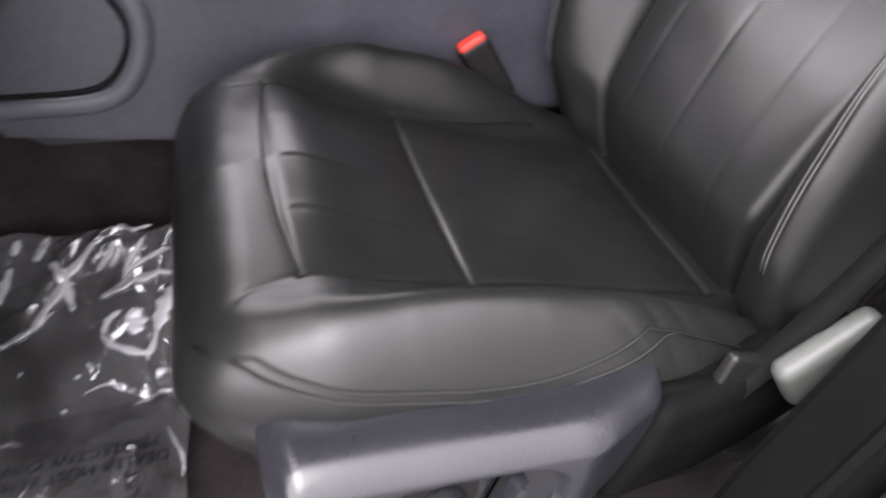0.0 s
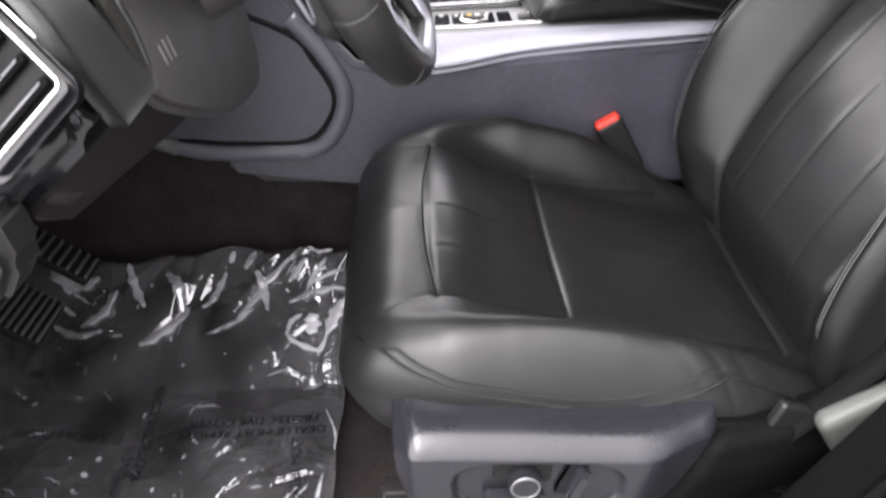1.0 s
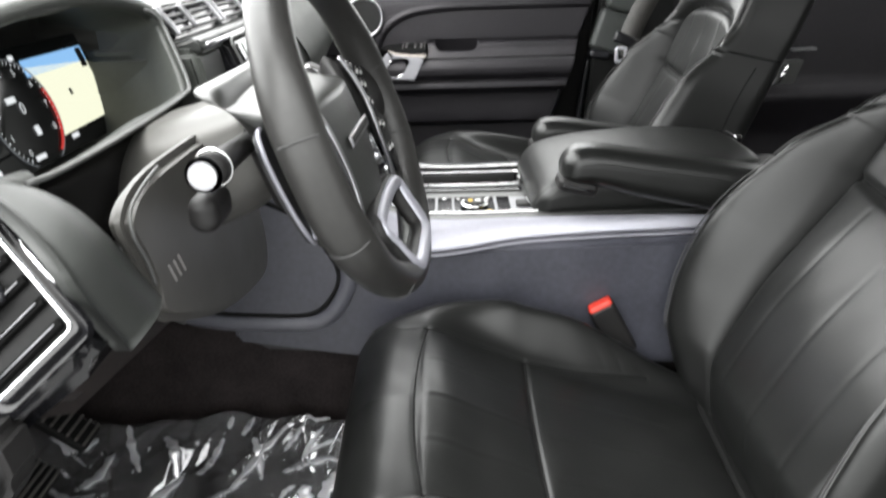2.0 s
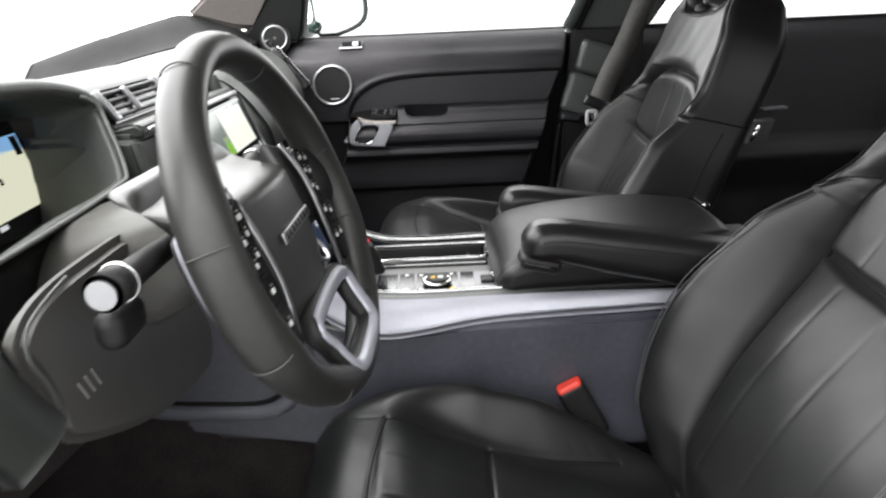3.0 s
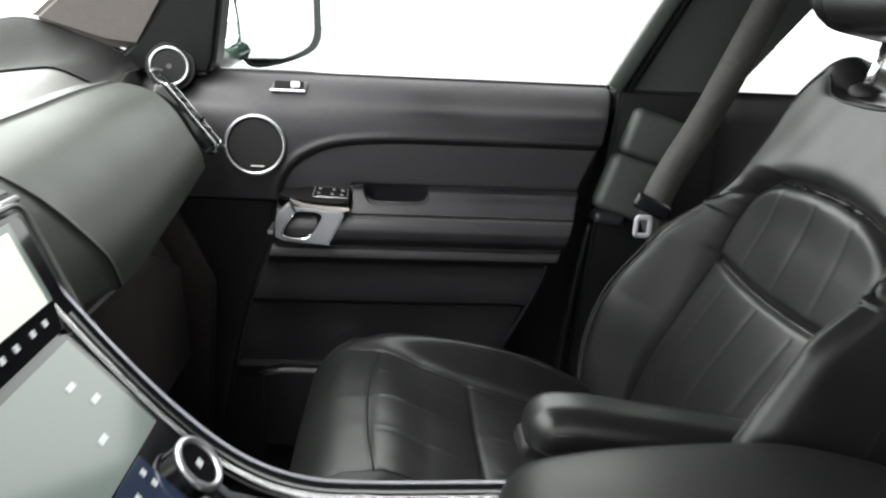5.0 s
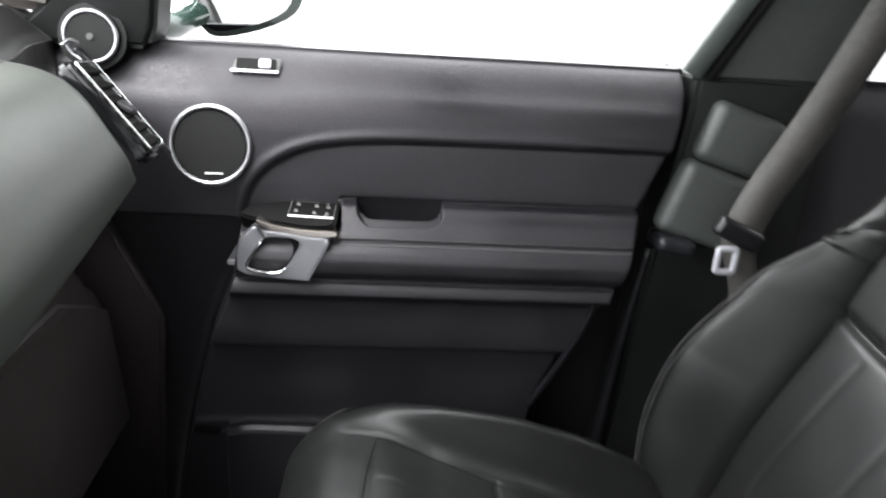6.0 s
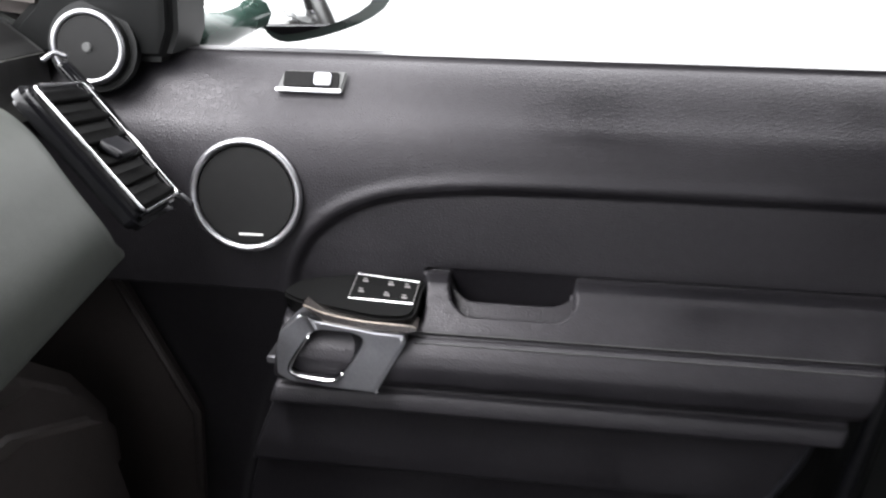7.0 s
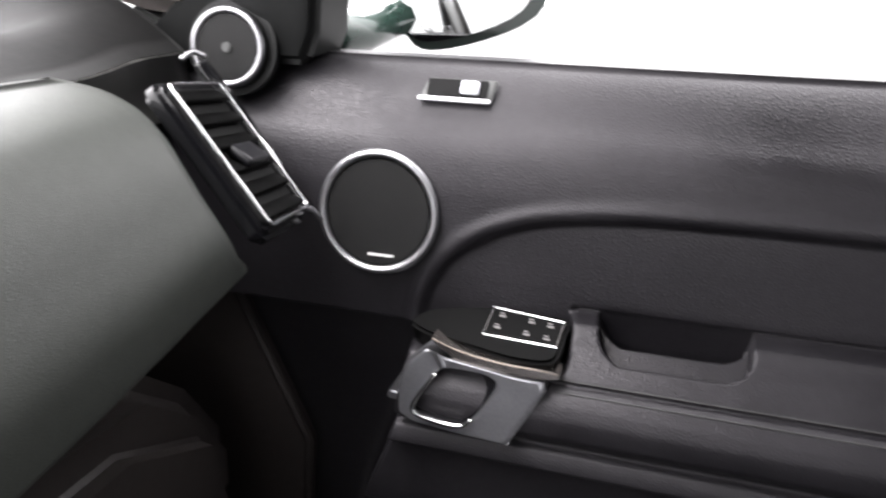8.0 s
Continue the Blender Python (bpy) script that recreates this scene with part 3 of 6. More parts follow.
    for ln in shoulders + uppers:
        sewn("seam", ln, 0.0010, SEAM, tag="black sewn seam")
    for e, ln in zip((-1, 1), ridges):
        for shift in (-0.012, -0.006):
            sewn("stitching", [(a + e * shift, b) for a, b in ln], 0.0008, THREAD, 0.0, "fine double stitching along the bolster")
    for e in (-1, 1):
        rows = [(e * 0.2405, c, 0.450 - 0.35 + 0.012 * (0.06 - c) / 0.12) for c in np.linspace(0.055, -0.06, 14)]
        part("seam", loc(tube(back(np.array(rows)), 0.0016, 6)), SEAM, seat, "black sewn seam round the side")
        rows = [(e * 0.2402, c, b - 0.35) for c, b in zip(np.linspace(-0.02, -0.045, 12), np.linspace(0.44, 0.06, 12))]
        part("seam", loc(tube(back(np.array(rows)), 0.0012, 6)), SEAM, seat, "black sewn seam down the side")
    sewn("stitching", yoke, 0.0016, LEATHER_SOFT, 0.001, "rolled edge before the headrest posts")

    # headrest
    H = np.array((0.822 + hx, cy, 0.815))

    def head(p):
        a, c, b = p[:, 0], p[:, 1], p[:, 2]
        wing = 0.020 * (np.abs(a) / 0.135) ** 2
        taper = 1 - 0.12 * step(-b, 0.0, 0.10)
        g = 0.006 * np.exp(-((np.abs(a) - 0.098) / 0.004) ** 2) * (c > 0)
        g = g + 0.0016 * np.exp(-((np.abs(a) - 0.115) / 0.004) ** 2) * (c > 0)
        r2 = radians(10)
        U2, N2 = np.array((math.sin(r2), 0, math.cos(r2))), np.array((-math.cos(r2), 0, math.sin(r2)))
        return H + (a * taper)[:, None] * np.array((0, 1, 0)) + (b + 0.155)[:, None] * U2 + (c + 0.005 + wing * (c > 0) - g)[:, None] * N2

    part("headrest", loc(rbox((0.285, 0.14, 0.20), 0.045, (70, 8, 20), 6, head)), LEATHER, seat, "black leather headrest")
    for v in (-0.070, 0.070):
        foot = np.array((0.826 + hx, cy + v, 0.798))
        part("post", loc(tube([foot, foot + np.array((0.008, 0, 0.04)), foot + np.array((0.022, 0, 0.10))], 0.0060, 14)), CHROME, seat, "chrome headrest post")
        part("collar", loc(tube([foot + np.array((0, 0, -0.004)), foot + np.array((0.003, 0, 0.014)), foot + np.array((0.004, 0, 0.020))], (0.022, 0.020, 0.011), 20)), PLASTIC, seat, "black plastic post collar")

    # folding armrest on the inner side
    ay, az = arm_at

    def arm(p):
        u = (p[:, 0] + 0.16) / 0.32
        drop = prof(u, [0, 0.12, 0.35, 1], [0.004, 0.0, 0.010, 0.045])
        z = np.where(p[:, 2] > 0, p[:, 2] - drop, p[:, 2] * prof(u, [0, 0.12, 0.4, 1], [0.45, 0.75, 1.1, 1.35]) - drop)
        return np.stack((p[:, 0] + 0.545, p[:, 1] * (1 + 0.06 * step(u, 0.1, 0.5)) + ay, z + az), 1)

    rest = part("armrest", loc(rbox((0.32, 0.070, 0.062), 0.026, (26, 4, 3), 7, arm)), LEATHER, seat, "black padded folding armrest")
    for e in (-1, 1):
        line = arm(np.array([(x, e * 0.0345, 0.012) for x in np.linspace(-0.135, 0.15, 14)]))
        part("piping", loc(tube(line, 0.0010, 6)), LEATHER_SOFT, rest)
    part("armrest_lever", loc(moved(rbox((0.056, 0.044, 0.020), 0.008, (4, 4, 2), 4), pose(0.408, ay - s * 0.006, az - 0.024, 0, 14, 0))), PLASTIC, seat, "black height lever under the armrest")
    part("lever_slot", loc(moved(rbox((0.044, 0.046, 0.004), 0.0018, (3, 3, 1), 2), pose(0.408, ay - s * 0.007, az - 0.024, 0, 14, 0))), GLOSS, seat, "glossy slot in the lever")

    # side cover with switches on the outer side, rails underneath
    sgn = 1 if s > 0 else -1
    oy = cy - sgn * 0.268

    def cover_fn(p):
        u, w = (p[:, 0] + 0.146) / 0.292, (p[:, 2] + 0.07) / 0.14
        x = 0.150 + 0.292 * u - 0.055 * np.clip(0.72 - w, 0, 1) ** 1.4 * step(u, 0.5, 1)
        ridge = prof(u, [0, 0.08, 0.35, 0.7, 1.0], [0.256, 0.263, 0.257, 0.246, 0.240])
        lo = prof(u, [0, 0.12, 0.3, 0.6, 1.0], [0.205, 0.178, 0.160, 0.152, 0.150])
        up = np.clip((w - 0.70) / 0.30, 0, 1)
        z = np.where(w < 0.70, lo + (ridge - lo) * w / 0.70, ridge + 0.018 * np.sin(up * math.pi / 2))
        inward = 0.036 * up ** 1.25 + 0.020 * np.clip(0.30 - w, 0, 1) ** 1.5 + 0.020 * step(0.10 - u, 0, 0.10) ** 2 + 0.030 * step(u, 0.72, 1.0) * (1 - 0.5 * up)
        # the bay for the switches, sunk into the face
        ex, ez = (x - 0.276) / 0.076, (z - 0.218) / 0.034
        bay = step(1 - (np.abs(ex) ** 3.2 + np.abs(ez + 0.18 * ex) ** 3.2), 0.0, 0.22) * (p[:, 1] * sgn < 0)
        return np.stack((x, oy + p[:, 1] + sgn * (inward + 0.009 * bay), z), 1)

    cover = part("side_cover", loc(rbox((0.292, 0.05, 0.14), 0.018, (110, 3, 80), 6, cover_fn)), COVERGREY, seat, "dark grey plastic seat side cover")

    def hinge_fn(p):
        u = (p[:, 0] + 0.09) / 0.18
        hi = prof(u, [0, 0.3, 1], [0.238, 0.240, 0.262])
        lo = prof(u, [0, 0.4, 1], [0.150, 0.150, 0.185])
        w = (p[:, 2] + 0.05) / 0.10
        x = 0.385 + 0.19 * u + 0.050 * np.clip(w, 0, 1)
        return np.stack((x, oy + p[:, 1] + sgn * (0.014 + 0.022 * u + 0.022 * np.clip(w - 0.6, 0, 1)), lo + (hi - lo) * w), 1)

    part("hinge_cover", loc(rbox((0.18, 0.045, 0.10), 0.016, (14, 3, 10), 5, hinge_fn)), PILLARBLACK, seat, "black plastic hinge cover")
    fy = oy - sgn * 0.0160
    place = Matrix.Translation(tuple(-off)) @ Matrix(((1, 0, 0, 0), (0, 0, -sgn, fy), (0, 1, 0, 0), (0, 0, 0, 1)))
    part("knob_bay", turned(prism(rrect(0.050, 0.024, 0.005), 0.003), place @ Matrix.Translation((0.262, 0.238, 0.0004)) @ pose(0, 0, 0, 0, 0, -6)), RUBBER, cover)
    part("switch_knob", turned(disc(0.0145, 0.015, 0.003, 28), place @ Matrix.Translation((0.263, 0.231, 0.001))), GREYPLASTIC, cover, "round lumbar switch")
    part("knob_ring", moved(ring(0.0120, 0.0013, 28, 6), place @ Matrix.Translation((0.263, 0.231, 0.0155))), KNOBRING, cover, "dull silver ring")
    part("switch", turned(prism(rrect(0.054, 0.016, 0.006), 0.014, 0.003), place @ Matrix.Translation((0.254, 0.210, 0.001)) @ pose(0, 0, 0, 0, 0, -3)), COVERGREY, cover)
    part("switch", turned(prism(rrect(0.018, 0.044, 0.006), 0.004, 0.002), place @ Matrix.Translation((0.304, 0.226, 0.0006)) @ pose(0, 0, 0, 0, 0, -22)), RUBBER, cover)
    part("switch", turned(prism(rrect(0.013, 0.036, 0.005), 0.016, 0.003), place @ Matrix.Translation((0.308, 0.226, 0.001)) @ pose(0, 0, 0, 0, 0, -22)), COVERGREY, cover)
    for v in (-0.19, 0.19):
        rail = part("seat_rail", loc(moved(rbox((0.46, 0.032, 0.03), 0.006, (3, 2, 2), 2), Matrix.Translation((0.39, cy + v * 0.90, 0.030)))), PLASTIC, seat, "steel seat rail")
        part("rail_cap", loc(moved(rbox((0.075, 0.036, 0.020), 0.003, (2, 2, 2), 2), Matrix.Translation((0.158, cy + v * 0.90, 0.062)))), SILVER, rail, "bright steel rail end")
        part("rail_lug", loc(moved(rbox((0.030, 0.026, 0.018), 0.003, (2, 2, 2), 2), Matrix.Translation((0.140, cy + v * 0.90, 0.084)))), PLASTIC, rail)
        part("seat_leg", loc(moved(rbox((0.38, 0.03, 0.12), 0.01, (3, 2, 2), 2), Matrix.Translation((0.42, cy + v * 0.8, 0.11)))), PLASTIC, seat)
    return seat


front_seat(-0.4385, 1, "black leather driver seat with power switches", -0.041, 0.0, 29, 0.06, (-0.158, 0.528))
front_seat(0.369, -1, "black leather passenger seat with raised headrest", 0.0, 0.028, 20, 0.0, (0.182, 0.492), (0.042, 0.046))

# ---- centre console ----
console = thing("centre_console", "dark centre console with silver side trims", "car console")


def xz_prism(outline, y0, y1, bevel=0.01, seg=3):
    """An outline in x and z, run across the car from y0 to y1."""
    bm = prism(outline, abs(y1 - y0), bevel, seg)
    return turned(bm, Matrix(((1, 0, 0, 0), (0, 0, -1, max(y0, y1)), (0, 1, 0, 0), (0, 0, 0, 1))))


def yz_prism(outline, x0, x1, bevel=0.01, seg=3):
    """An outline in y and z, run along the car from x0 to x1."""
    bm = prism(outline, x1 - x0, bevel, seg)
    return turned(bm, Matrix(((0, 0, 1, x0), (1, 0, 0, 0), (0, 1, 0, 0), (0, 0, 0, 1))))


side = [(0.66, 0.330), (0.12, 0.330), (0.05, 0.43), (-0.02, 0.52), (-0.10, 0.56), (-0.34, 0.56), (-0.34, 0.40), (-0.19, 0.335), (-0.06, 0.242), (0.08, 0.232), (0.66, 0.20)]
part("body", xz_prism(side, -0.160, 0.160, 0.012), GREYPLASTIC, console, "dark grey console sides")
part("base", xz_prism([(0.66, 0.26), (-0.02, 0.28), (-0.40, 0.42), (-0.80, 0.50), (-0.80, 0.0), (0.66, 0.0)], -0.14, 0.14, 0.02), CARPET, console, "black carpeted tunnel")
for s in (-1, 1):
    pad = spline([(-0.24, 0.354), (-0.135, 0.326), (-0.06, 0.318), (0.020, 0.318), (0.056, 0.350), (0.066, 0.387), (0.045, 0.432), (0.015, 0.472), (-0.10, 0.52), (-0.24, 0.53)], 4, True)
    part("knee_pad", xz_prism(pad, s * 0.165, s * 0.181, 0.004), CONSOLESIDE, console, "padded knee panel with a bevelled rim")
    part("knee_groove", tube([(x, s * 0.1800, z) for x, z in pad], 0.0030, 8, True), SEAM, console, "dark groove round the panel")
    rimline = [(x, s * 0.179, z) for x, z in spline([(-0.215, 0.340), (-0.14, 0.311), (-0.06, 0.303), (0.025, 0.303), (0.064, 0.334), (0.080, 0.385), (0.060, 0.437), (0.020, 0.490)], 6)]
    part("knee_rim", tube(rimline, 0.0125, 12, flat=0.55, up=(0, 1, 0)), KNEERIM, console, "raised satin grey rim")
    part("kick_trim", tube([(-0.222, s * 0.182, 0.343), (-0.165, s * 0.1845, 0.319)], (0.010, 0.0125), 10, flat=0.6, up=(0, 1, 0)), PLATE, console, "pale kick strip")

# sloping side trims
TRIM = np.array([(0.66, 0.446), (0.54, 0.450), (0.37, 0.451), (0.24, 0.450), (0.17, 0.456), (0.113, 0.482), (0.06, 0.530), (0.01, 0.590), (-0.03, 0.645)])
tl = spline(TRIM, 8)


def trim_fn(s):
    def fn(u, v):
        k = u * (len(tl) - 1)
        x, zt = np.interp(k, range(len(tl)), tl[:, 0]), np.interp(k, range(len(tl)), tl[:, 1])
        wide = prof(x, [-0.03, 0.02, 0.12, 0.18, 0.335, 0.44, 0.53, 0.66], [0.012, 0.020, 0.050, 0.054, 0.034, 0.029, 0.026, 0.015])
        bow = 0.006 * np.sin(v * math.pi)
        return np.stack((x, s * (0.148 + wide * 0.68 * v), zt - wide * 0.68 * v ** 1.3 + 0.6 * bow), 1)
    return fn


for s in (-1, 1):
    us = np.linspace(0, 1, 70)
    part("side_trim", sheet(trim_fn(s), us, np.linspace(0, 1, 12), -0.008, (0, 0, 1)), SIDETRIM, console, "satin silver side trim")
    edge = trim_fn(s)(us, 0 * us)
    inner = edge * np.array((1, 0, 1)) + np.array((0, s * 0.1235, 0))
    part("top_ledge", sheet(lambda u, v: edge[np.round(u * 69).astype(int)] * v[:, None] + inner[np.round(u * 69).astype(int)] * (1 - v[:, None]), us, np.linspace(0, 1, 3), -0.008, (0, 0, 1)), PLATE if s < 0 else GLOSS, console, "grey top ledge" if s < 0 else "gloss black top ledge")
    part("side_panel", xz_prism([(0.66, 0.424), (0.34, 0.420), (0.20, 0.411), (0.16, 0.408), (0.10, 0.425), (0.03, 0.505), (-0.02, 0.56), (-0.10, 0.56), (-0.10, 0.27), (0.08, 0.240), (0.66, 0.21)], s * 0.150, s * 0.178, 0.008), CONSOLESIDE, console, "dark console side")
    edge = inner
    part("trim_edge", tube(edge + np.array((0, 0, 0.001)), 0.0026, 8), CHROME, console, "bright chrome edge")

# top plates round the open tray
part("top_plate", moved(rbox((0.25, 0.165, 0.07), 0.004, (4, 4, 2), 2), Matrix.Translation((0.245, -0.041, 0.405))), PLATE, console)
part("top_plate", moved(rbox((0.25, 0.010, 0.07), 0.002, (4, 1, 2), 2), Matrix.Translation((0.245, 0.1205, 0.405))), GLOSS, console)
part("top_plate", moved(rbox((0.30, 0.246, 0.07), 0.004, (2, 4, 2), 2), Matrix.Translation((0.502, 0.0, 0.402))), PLATE, console)
part("top_plate", moved(rbox((0.035, 0.25, 0.07), 0.004, (2, 4, 2), 2), Matrix.Translation((0.128, 0.0, 0.405))), PLATE, console)
tray = part("tray", moved(rbox((0.20, 0.074, 0.006), 0.002, (2, 2, 1), 2), Matrix.Translation((0.247, 0.079, 0.352))), PLASTIC, console, "open black tray with two cup holders")
loop = [(0.248 + x, 0.079 + y, 0.4425) for x, y in rrect(0.212, 0.078, 0.012)]
part("tray_frame", tube(loop, 0.0028, 8, True), CHROME, console, "chrome tray frame")
for x in (0.20, 0.280):
    part("cup_ring", moved(ring(0.031, 0.0045, 36, 8), Matrix.Translation((x, 0.080, 0.405))), GLOSS, tray, "black cup holder ring")
    part("cup_floor", turned(disc(0.026, 0.003, 0.001, 24), Matrix.Translation((x, 0.080, 0.362))), RUBBER, tray)
for size, at in (((0.20, 0.003, 0.085), (0.247, 0.0435, 0.396)), ((0.20, 0.003, 0.085), (0.247, 0.1140, 0.396)), ((0.003, 0.072, 0.085), (0.148, 0.079, 0.396)), ((0.003, 0.072, 0.085), (0.351, 0.079, 0.396))):
    part("tray_wall", moved(rbox(size, 0.001, (1, 1, 1), 1), Matrix.Translation(at)), PLASTIC, tray)
part("tray_divider", moved(rbox((0.006, 0.070, 0.045), 0.002, (1, 2, 2), 2), Matrix.Translation((0.322, 0.079, 0.405))), PLASTIC, tray)
part("tray_strip", moved(rbox((0.19, 0.018, 0.004), 0.0015, (3, 1, 1), 2), Matrix.Translation((0.255, 0.018, 0.4415))), GLOSS, console, "gloss black strip")

# terrain switch panel
panel = part("switch_panel", turned(prism(rrect(0.182, 0.086, 0.008), 0.004, 0.0012), Matrix.Translation((0.266, -0.072, 0.4395))), KNOBRING, console, "silver-framed switch panel")
for x, w in ((0.192, 0.030), (0.222, 0.022), (0.268, 0.062), (0.3135, 0.020)):
    part("switch_bank", turned(prism(rrect(w, 0.078, 0.003), 0.003, 0.0008), Matrix.Translation((x, -0.072, 0.4425))), GLOSS, panel, "gloss black switch bank")
part("dial", turned(disc(0.019, 0.010, 0.003, 32), Matrix.Translation((0.268, -0.078, 0.4450))), PLASTIC, panel, "round terrain dial")
part("dial_ring", moved(ring(0.0195, 0.0026, 36, 8), Matrix.Translation((0.268, -0.078, 0.4500))), CHROME, panel, "chrome dial ring")
AMBER = mat("amber_print", (0.8, 0.5, 0.02), 0.5, vary=0.03)
for i, x in enumerate((-0.008, -0.0045, 0.003, 0.007)):
    part("dial_mark", turned(prism(rrect(0.0026 if i < 2 else 0.003, 0.008, 0.0006), 0.0005), Matrix.Translation((0.268 + x, -0.078, 0.4552))), AMBER if i < 2 else MARK, panel)
for x, y in ((0.2215, -0.040), (0.2215, -0.100), (0.2435, -0.042), (0.2435, -0.102), (0.255, -0.106), (0.270, -0.108), (0.290, -0.042)):
    part("key_mark", turned(prism(rrect(0.006, 0.0045, 0.001), 0.0005), Matrix.Translation((x, y, 0.4456))), MARK, panel)
part("key_mark", turned(prism(rrect(0.007, 0.009, 0.001), 0.0005), Matrix.Translation((0.290, -0.103, 0.4456))), AMBER, panel, "amber warning mark")
part("brake_switch", moved(rbox((0.020, 0.026, 0.008), 0.003, (2, 2, 1), 3), Matrix.Translation((0.343, -0.068, 0.444))), PLASTIC, panel, "parking brake switch")
part("switch_frame", tube([(0.355 - 0.004 * abs(t), -0.072 + 0.040 * t, 0.4445) for t in np.linspace(-1, 1, 9)], 0.0018, 6), CHROME, panel)

# gear selector
gear = thing("gear_selector", "black pistol-grip gear selector with a red mark", "gear lever", (0.170, 0.0, 0.405))


def lever(p):
    t = (p[:, 2] + 0.045) / 0.09
    x = p[:, 0] * (1.0 + 0.25 * t) - 0.030 * t ** 1.5
    return np.stack((x, p[:, 1] * (0.85 + 0.2 * t), p[:, 2] + 0.045), 1)


part("grip", rbox((0.040, 0.034, 0.085), 0.013, (5, 5, 9), 5, lever), LEATHER_SOFT, gear)
part("grip_cap", moved(rbox((0.020, 0.026, 0.006), 0.0025, (3, 3, 1), 3), pose(-0.034, 0.0, 0.086, 0, -12, 0)), SILVER, gear, "silver selector cap")
part("grip_mark", moved(rbox((0.006, 0.004, 0.005), 0.0015, (2, 2, 2), 2), pose(-0.010, 0.004, 0.086)), glow("red_mark_light", (1.0, 0.05, 0.08), 1.6), gear, "small glowing red mark")
part("gaiter", rbox((0.055, 0.050, 0.012), 0.005, (3, 3, 2), 3), GLOSS, gear)

# console armrest
lid = thing("console_armrest", "black leather console armrest with two lids", "armrest", (0.53, 0, 0.44))


def lid_top(p):
    """The padded lid: a low round nose, rising to the rear, its rear corners drawn in."""
    x = p[:, 0]
    w = np.clip((p[:, 2] + 0.035) / 0.07, 0, 1)
    zt = prof(x, [-0.178, -0.165, -0.13, -0.05, 0.05, 0.178], [0.030, 0.048, 0.066, 0.078, 0.083, 0.078])
    zt = zt - 0.010 * (p[:, 1] / 0.1375) ** 4
    half = prof(x, [-0.178, -0.15, 0.07, 0.178], [0.96, 1.0, 1.0, 0.74])
    seam = 0.0022 * np.exp(-((np.abs(p[:, 1]) - 0.124) / 0.003) ** 2) * (p[:, 2] > 0.0)
    return np.stack((x, p[:, 1] * half, 0.004 + (zt - 0.004) * w - seam), 1)


part("lid", rbox((0.356, 0.275, 0.07), 0.026, (60, 60, 4), 7, lid_top), LEATHER_SOFT, lid, "padded leather lid")
part("box", moved(rbox((0.335, 0.250, 0.03), 0.012, (8, 8, 3), 4), Matrix.Translation((0.006, 0, 0.004))), LEATHER, lid)
part("lid_catch", moved(rbox((0.012, 0.05, 0.008), 0.003, (1, 3, 1), 3), Matrix.Translation((0.174, 0.05, 0.076))), CHROME, lid, "small chrome hinge catch")
part("hinge_cover", moved(rbox((0.06, 0.10, 0.03), 0.01, (3, 3, 2), 3), Matrix.Translation((0.17, -0.10, 0.055))), PLASTIC, lid)

# ---- steering wheel ----
WT, WY = radians(19.7), radians(-2.1)
wheel = thing("steering_wheel", "black leather steering wheel with silver spoke trims", "steering wheel")
wheel.matrix_world = basis_m((0.1416, -0.4517, 0.6565), (-math.sin(WY), math.cos(WY), 0), (-math.sin(WT) * math.cos(WY), -math.sin(WT) * math.sin(WY), math.cos(WT)))
# in the wheel's frame x runs to the car's right, y up, z towards the driver
a = np.linspace(0, 2 * math.pi, 120, endpoint=False)
bulge = np.exp(-((np.abs(np.cos(a)) - 0.94) / 0.10) ** 2)
part("rim", tube(np.stack((0.1827 * np.cos(a), np.where(np.sin(a) > 0, 0.1630, 0.1455) * np.sin(a), 0 * a), 1), 0.0162 + 0.002 * bulge, 18, True, 1.15), RIMSKIN, wheel, "black leather rim")
for deg in (62, 118, -58, -122, 12, 168, -20, 200):
    c = radians(deg)
    rm = Matrix.Translation((0.1827 * math.cos(c), (0.1630 if math.sin(c) > 0 else 0.1455) * math.sin(c), 0)) @ Matrix.Rotation(c, 4, "Z") @ Matrix.Rotation(radians(90), 4, "X")
    part("rim_seam", moved(ring(0.0176 + 0.002 * math.exp(-((abs(math.cos(c)) - 0.94) / 0.10) ** 2), 0.0007, 24, 5), rm), THREAD, wheel)


def hub(p):
    y = p[:, 1]
    w = prof(y, [-0.10, -0.07, -0.02, 0.03, 0.06, 0.085], [0.50, 0.74, 0.96, 1.0, 1.12, 1.16])
    dome = 0.016 * np.clip(1 - (p[:, 0] / 0.10) ** 2 - (y / 0.11) ** 2, 0, 1)
    crease = -1.7 * np.clip(y - 0.040, 0, 1) * step(y, 0.034, 0.060)
    return np.stack((p[:, 0] * w, y * np.where(y > 0, 1.05, 1.0) - 0.004, p[:, 2] + (dome + crease) * np.clip((p[:, 2] + 0.026) / 0.052, 0, 1) - 0.040), 1)


cover = part("airbag_cover", rbox((0.205, 0.185, 0.052), 0.022, (60, 60, 4), 6, hub), HUB, wheel, "black padded hub")
bar = part("badge_bar", moved(rbox((0.098, 0.011, 0.003), 0.0014, (8, 2, 1), 2), pose(0, -0.002, 0.002, 0)), SILVER, wheel, "small silver badge bar")
for i in range(8):
    part("badge_mark", moved(rbox((0.006, 0.006, 0.001), 0.0004, (1, 1, 1), 1), pose(-0.040 + 0.0114 * i, -0.002, 0.0036)), PLASTIC, bar)
part("column_boot", moved(rbox((0.10, 0.10, 0.05), 0.02, (3, 3, 3), 4), Matrix.Translation((0, 0, -0.070))), PLASTIC, wheel)
